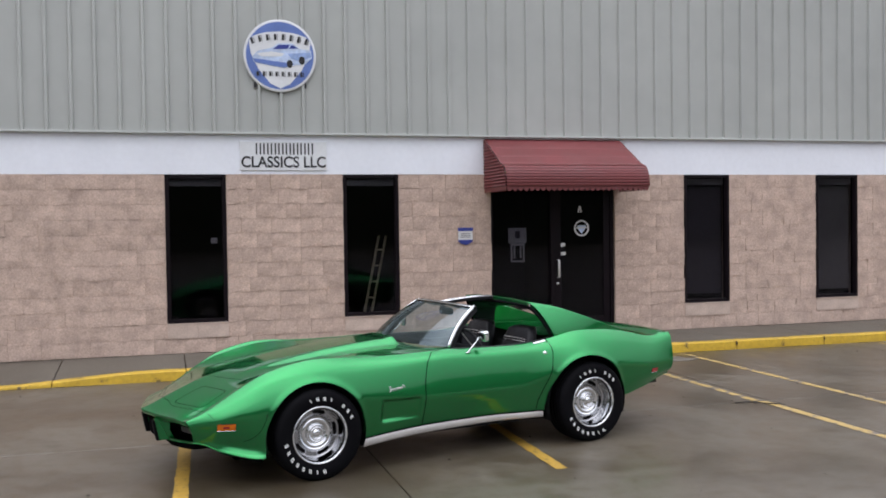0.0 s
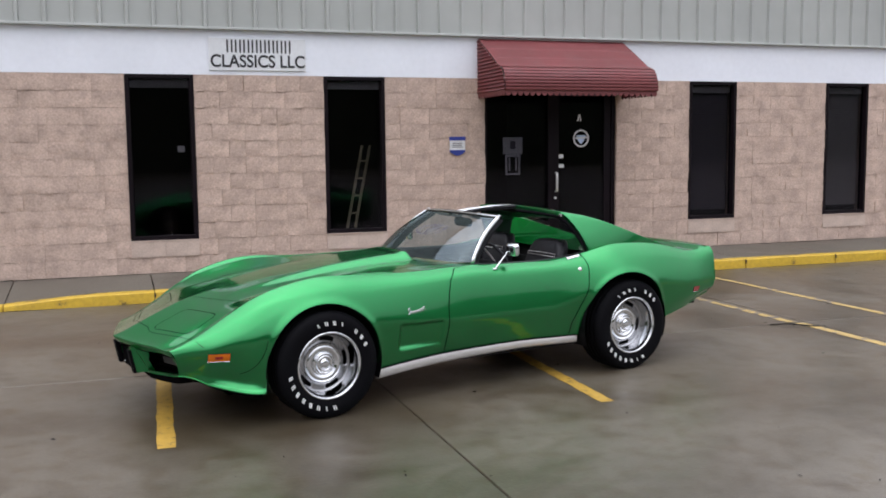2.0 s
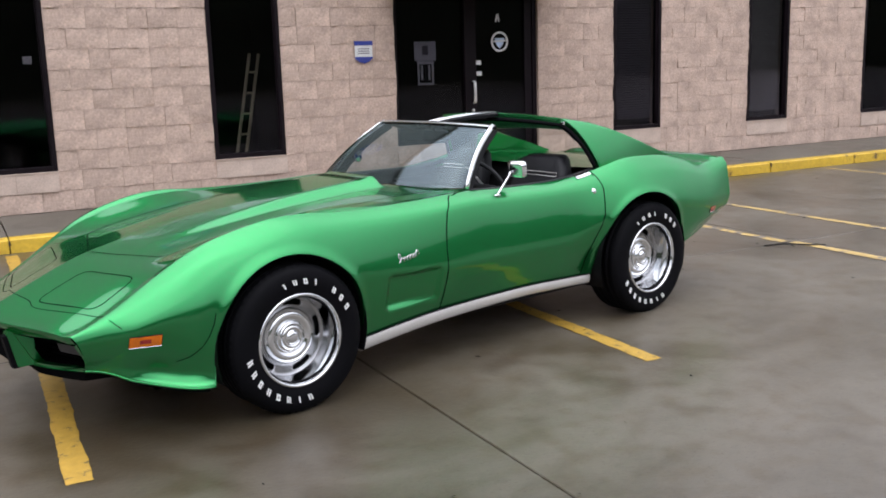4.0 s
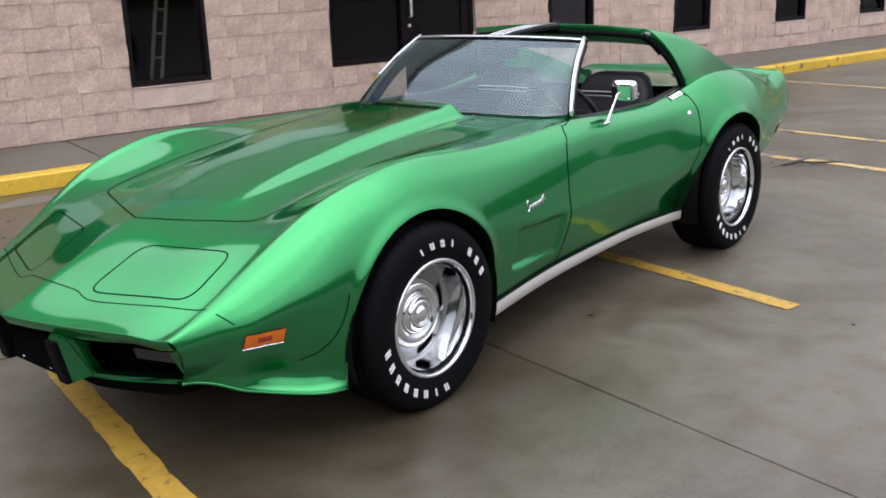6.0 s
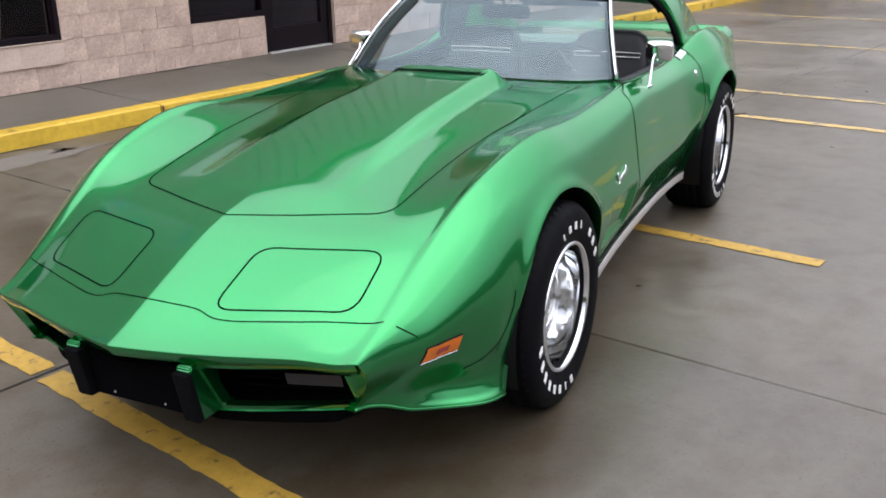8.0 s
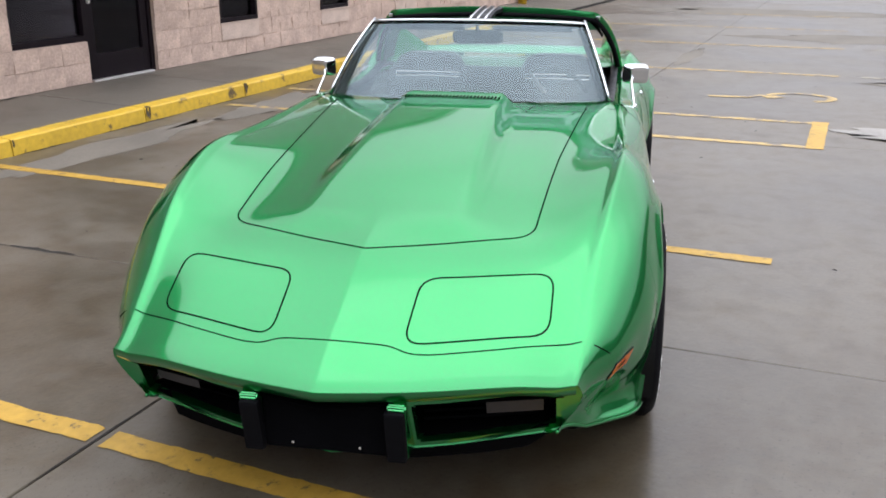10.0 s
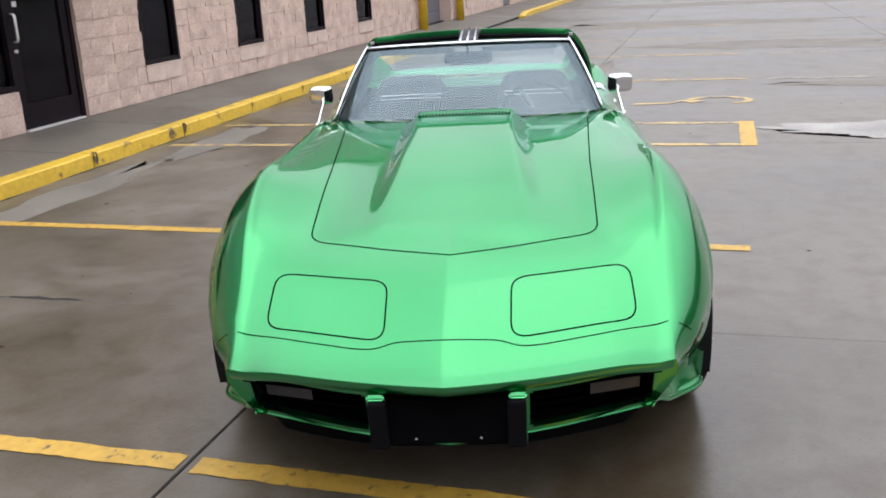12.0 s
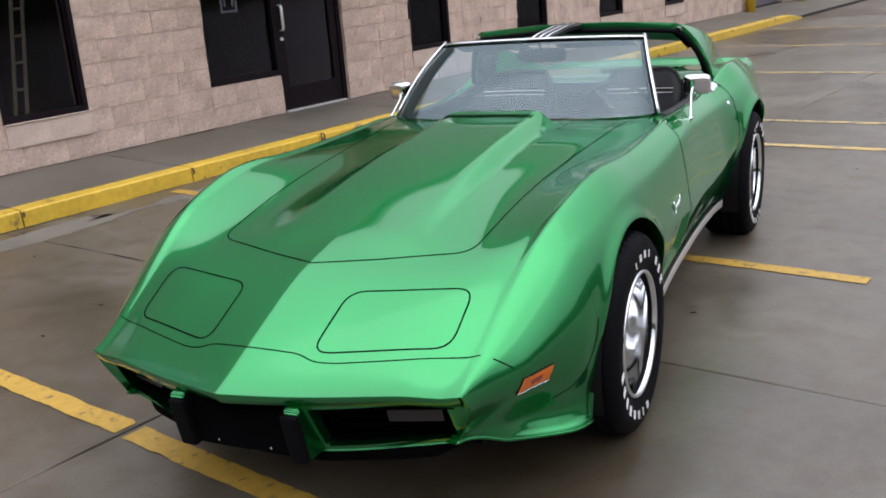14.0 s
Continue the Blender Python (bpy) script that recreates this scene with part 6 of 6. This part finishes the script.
stripe(1.70, 1.80, -1.45, -4.895, skew=0.022)
stripe(1.615, 1.718, -4.955, -6.82, skew=0.038)
stripe(4.47, 4.57, -1.45, -6.81, skew=0.020)
stripe(7.36, 7.45, -1.45, -4.90, FADED)
stripe(7.40, 7.50, -4.94, -6.81, FADED)
stripe(8.50, 8.59, -1.45, -6.81, FADED)
stripe(7.40, 8.63, -6.81, -6.945, STRIPE)
for x in (11.8, 14.93, 18.0, 21.2, 32.5, 35.6):
    stripe(x, x + 0.1, -1.5 if x < 20 else -4.0, -6.95, FADED)
for x in (11.8, 14.95, 18.0):
    stripe(x, x + 0.09, -7.2, -10.5, GHOST, label="very faded yellow parking stripe on the concrete")
# worn wheelchair mark in the marked bay, drawn as strokes
sym = bmesh.new()
pts = [(10.02 + 0.25 * math.cos(t), -6.62 + 0.32 * math.sin(t)) for t in np.linspace(-2.6, 2.2, 16)]
stroke = [(9.78, -5.75), (9.84, -6.10), (10.02, -6.25), (9.95, -6.45)]
for line in (pts, stroke):
    for (ax, ay), (bx, by) in zip(line, line[1:]):
        d = Vector((bx - ax, by - ay, 0)).normalized()
        n = Vector((-d.y, d.x, 0)) * 0.045
        z = Vector((0, 0, 0.0035))
        A, B = Vector((ax, ay, 0)) - d * 0.01, Vector((bx, by, 0)) + d * 0.01
        f = sym.faces.new([sym.verts.new(v + z + Vector((0, 0, 0.00015 * (len(sym.faces) % 9)))) for v in (A - n, B - n, B + n, A + n)])
sym.normal_update()
for f in sym.faces:
    if f.normal.z < 0:
        f.normal_flip()
tagged(part("painted_symbol", sym, FADED), "faded yellow painted bay symbol on the concrete", "painted symbol")

# concrete slabs with open joints
lot = tagged(new("pavement"), "damp stained concrete slabs of the parking lot with dark joints", "pavement", kind="structure")
jx = [3.13 + 4.41 * k for k in range(-4, 16)]
jy = [-1.32, -4.92, -9.35, -13.8, -18.2, -22.6, -27.0]
G = 0.004
for a, b in zip(jx, jx[1:]):
    for c, d in zip(jy, jy[1:]):
        x0, x1, y0, y1 = a + G, b - G, d + G, c - G
        e = 0.004
        top = [(x0 + e, y0 + e, 0), (x1 - e, y0 + e, 0), (x1 - e, y1 - e, 0), (x0 + e, y1 - e, 0)]
        mid = [(x0, y0, -e), (x1, y0, -e), (x1, y1, -e), (x0, y1, -e)]
        bot = [(q, w, -0.028) for q, w, _ in mid]
        faces = [(0, 1, 2, 3)] + [(j, j + 4, (j + 1) % 4 + 4, (j + 1) % 4) for j in range(4)] + [(j + 4, j + 8, (j + 1) % 4 + 8, (j + 1) % 4 + 4) for j in range(4)]
        me = mesh_of("concrete_slab", top + mid + bot, [f[::-1] if k else f for k, f in enumerate(faces)], LOT)
        ob_of("concrete_slab", me, lot)
part("joint_bed", box((jx[0], jy[-1], -0.0295), (jx[-1], jy[0], -0.020)), JOINT, lot)

# dry pale patches on the damp slabs
rnd = random.Random(21)
for q, w, rx, ry in ((5.4, -1.75, 1.3, 0.22), (7.6, -1.9, 0.9, 0.25), (3.0, -1.7, 1.0, 0.16), (11.3, -8.6, 0.25, 1.5), (13.2, -5.0, 0.9, 0.12), (16.5, -7.5, 0.8, 2.0), (22.0, -6.0, 0.9, 3.2), (30.0, -7.0, 1.2, 4.5)):
    ring = []
    for k in range(56):
        a = 2 * math.pi * k / 56
        r = 1 + 0.55 * noise.noise(Vector((math.cos(a) * 1.6 + q, math.sin(a) * 1.6 + w, 0.0))) + 0.25 * noise.noise(Vector((math.cos(a) * 6 + q, math.sin(a) * 6 + w, 4.0)))
        ring.append((q + rx * r * math.cos(a), min(w + ry * r * math.sin(a), -1.33 - 0.01 * abs(math.cos(a))), 0.0018))
    bm = bmesh.new()
    f = bm.faces.new([bm.verts.new(v) for v in ring])
    bmesh.ops.triangulate(bm, faces=[f])
    for f in bm.faces:
        if f.normal.z < 0:
            f.normal_flip()
    part("dry_patch", bm, DRY, lot, "pale dry patch of concrete")

# one paler ragged patch beyond the marked bay
pale = bmesh.new()
ring = []
for k in range(64):
    a = 2 * math.pi * k / 64
    r = 1 + 0.35 * noise.noise(Vector((math.cos(a) * 2, math.sin(a) * 2, 6.0))) + 0.2 * noise.noise(Vector((math.cos(a) * 9, math.sin(a) * 9, 2.0)))
    ring.append(pale.verts.new((8.2 + 0.40 * r * math.cos(a), -8.35 + 1.35 * r * math.sin(a), 0.0045)))
bmesh.ops.triangulate(pale, faces=[pale.faces.new(ring)])
part("dry_patch", pale, PALE_CONCRETE, lot, "paler patch of concrete")


def streak(a, b, w, material, name, label, seed, z=0.002, owner=None):
    """A ragged flat streak on the slabs from a to b."""
    d = Vector((b[0] - a[0], b[1] - a[1], 0))
    n = Vector((-d.y, d.x, 0)).normalized()
    rows = []
    for k in range(19):
        t = k / 18
        p = Vector((a[0], a[1], z)) + d * t + n * w * 0.8 * noise.noise(Vector((t * 4, seed, 1.0)))
        h = w * math.sin(math.pi * min(max(t, 0.02), 0.98)) ** 0.5 * (0.55 + 0.7 * abs(noise.noise(Vector((t * 9, seed, 7.0)))))
        rows.append([p - n * h, p + n * h])
    bm = grid_mesh(rows)
    bmesh.ops.recalc_face_normals(bm, faces=bm.faces)
    for f in bm.faces:
        if f.normal.z < 0:
            f.normal_flip()
    return part(name, bm, material, owner or lot, label)


# broken edges along the slab joint beside the car
for k, (a, b, w) in enumerate((((3.13, -2.62), (3.12, -3.00), .016), ((3.13, -3.02), (3.14, -3.46), .024), ((3.13, -2.05), (3.13, -2.4), .008), ((1.35, -4.92), (1.95, -4.92), .009), ((7.0, -4.92), (7.5, -4.92), .012))):
    streak(a, b, w, JOINT, "joint_crack", "dark broken edge of the joint", k + 20)
# dark grit gathered in the gutter at the foot of the kerb
for k in range(17):
    q = -1.5 + 0.92 * k + 0.2 * math.sin(k * 2.3)
    streak((q, -1.335), (q + 0.75 + 0.3 * math.sin(k * 1.7), -1.335 - 0.012 * (k % 3)), 0.012 + 0.008 * (k % 3), JOINT, "gutter_grit", "dark grit at the foot of the kerb", k + 50)
# grime where the wall meets the sidewalk
for k in range(22):
    q = -1.2 + 0.62 * k + 0.15 * math.sin(k * 3.1)
    if not 5.9 < q < 8.2:
        streak((q, -0.022), (q + 0.35 + 0.2 * math.sin(k * 1.9), -0.022), 0.006 + 0.006 * (k % 4), JOINT, "wall_grime", "dark grime at the foot of the wall", k + 90, WALL_Z + 0.002, wall_root)
twig = thing("twig", pose(7.13, -4.94, 0.006), "thin dark twig lying on the concrete by a stripe", "twig")
part("stem", tube([(0, 0, 0), (0.14, -0.07, 0.012), (0.28, -0.19, 0.006), (0.42, -0.25, 0.0)], [0.006, 0.008, 0.006, 0.003], 6), JOINT, twig, smooth=True)
part("side_shoot", tube([(0.16, -0.09, 0.012), (0.10, -0.22, 0.015)], [0.005, 0.002], 6), JOINT, twig, smooth=True)

# small litter of leaves and twigs on the lot, too many to count
bits = bmesh.new()
rnd = random.Random(11)
for k in range(150):
    q, w = rnd.uniform(-1, 14), rnd.uniform(-9.2, -1.5)
    a, r = rnd.uniform(0, 6.28), rnd.uniform(0.008, 0.022)
    u, v = Vector((math.cos(a), math.sin(a), 0)) * r, Vector((-math.sin(a), math.cos(a), 0)) * r * rnd.uniform(0.2, 0.5)
    o = Vector((q, w, 0.005))
    bits.faces.new([bits.verts.new(o + s) for s in (-u, -v, u, v + Vector((0, 0, 0.004)))])
tagged(part("leaf_litter", bits, JOINT), "scattered small dark leaves and grit on the concrete", "leaf litter", kind="stuff")

# split-face blocks
rnd = random.Random(3)
def block_mesh(w, seed):
    r = random.Random(seed)
    nx, nz = 6, 4
    g = 0.0012
    xs = np.linspace(g, w - g, nx)
    zs = np.linspace(g, COURSE - g, nz)
    tilt, lean, out = r.uniform(-0.008, 0.008), r.uniform(-0.006, 0.006), r.uniform(0.001, 0.006)
    verts, faces = [], []
    for j, z in enumerate(zs):
        for i, q in enumerate(xs):
            edge = i in (0, nx - 1) or j in (0, nz - 1)
            y = -out + tilt * (q / w - 0.5) + lean * (z / COURSE - 0.5) + r.uniform(-0.009, 0.006)
            jig = 0.0 if edge else 0.25
            verts.append((q + jig * r.uniform(-0.02, 0.02), min(y + (0.001 if edge else -0.001), 0.010), z + (jig * r.uniform(-0.02, 0.02))))
    for j in range(nz - 1):
        for i in range(nx - 1):
            k = j * nx + i
            faces.append((k, k + 1, k + nx + 1, k + nx))
    ring = [i for i in range(nx)] + [j * nx + nx - 1 for j in range(1, nz)] + [(nz - 1) * nx + i for i in range(nx - 2, -1, -1)] + [j * nx for j in range(nz - 2, 0, -1)]
    base = len(verts)
    for k in ring:
        verts.append((verts[k][0], 0.016, verts[k][2]))
    side = len(verts)
    for k in ring:
        verts.append(verts[k])
    for k in range(len(ring)):
        j = (k + 1) % len(ring)
        faces.append((side + j, side + k, base + k, base + j))
    return verts, faces


KINDS = {}
for w in (BLOCK_L, BLOCK_L * 0.75, BLOCK_L / 2):
    KINDS[round(w, 4)] = [block_mesh(w, 40 + k) for k in range(14)]
meshes = {w: [mesh_of("block", v, f, BLOCK) for v, f in some] for w, some in KINDS.items()}


def soften(me):
    """Smooth shading on the broken front faces only."""
    for f in me.polygons:
        f.use_smooth = f.normal.y < -0.6


for some in meshes.values():
    for me in some:
        soften(me)
# pale sill blocks, two under each window, a little proud of the wall
sill_meshes = [mesh_of("window_sill", *block_mesh(WIN_W / 2, 70 + k), SILL_MAT) for k in range(4)]
for me in sill_meshes:
    soften(me)
for k, (x, root) in enumerate(window_roots):
    for j in range(2):
        ob_of("window_sill", sill_meshes[(k + 2 * j) % 4], root, "pale split-face sill block", pose(x + j * WIN_W / 2, -0.016, WIN_Z - COURSE))
    part("sill_cap", box((x - 0.002, -0.030, WIN_Z - 0.006), (x + WIN_W + 0.002, 0.05, WIN_Z + 0.003), 0.003), SILL_MAT, root)
rest_v, rest_f = [], []
count = 0


def lay(x, z, w):
    global count, rest_v, rest_f
    kind = meshes[round(w, 4)] if round(w, 4) in meshes else None
    k = rnd.randrange(14)
    if kind and 0.7 < x < 9.6 and count < 300:
        ob_of("block", kind[k], wall_root, at=pose(x, 0, z))
        count += 1
        return
    v, f = KINDS[round(w, 4)][k] if kind else block_mesh(w, rnd.randrange(9999))
    base = len(rest_v)
    rest_v += [(q + x, y, s + z) for q, y, s in v]
    rest_f += [tuple(i + base for i in face) for face in f]


def fill(x0, x1, z, origin):
    """Blocks of mixed lengths in one course from x0 to x1; origin: begin with a short one."""
    pts = [x0]
    if x0 > X0 and origin:
        pts.append(x0 + BLOCK_L * rnd.choice((0.5, 0.75)))
    while x1 - pts[-1] > BLOCK_L * 1.6:
        pts.append(pts[-1] + BLOCK_L * rnd.choice((1.0, 1.0, 1.0, 0.75, 0.5)))
    if x1 - pts[-1] > BLOCK_L * 1.1:
        pts.append((pts[-1] + x1) / 2)
    pts.append(x1)
    for a, b in zip(pts, pts[1:]):
        w = b - a
        for std in meshes:
            if abs(w - std) < 0.012:
                w = std
        lay(a, z, w)


for row in range(12):
    z = WALL_Z + row * COURSE
    origin = row % 2 == 0
    spans, q = [], X0
    for a, b, c, d in sorted(openings):
        low = SILL if (a, b) == DOOR[:2] else c
        if c - 0.01 <= z < d - 0.01:
            spans.append((q, a))
            q = b
    spans.append((q, 47.0))
    for a, b in spans:
        if b - a > 0.1:
            fill(a, b, z, origin)
# the low sill under the side light
for row in range(2):
    fill(DOOR[0], 7.165, WALL_Z + row * COURSE, row % 2 == 0)
part("sill_core", box((DOOR[0], 0.014, WALL_Z), (7.165, 0.2, SILL - 0.002)), MORTAR, wall_root)
far_me = mesh_of("far_blocks", rest_v, rest_f, BLOCK)
soften(far_me)
tagged(ob_of("far_blocks", far_me, wall_root), kind="stuff")
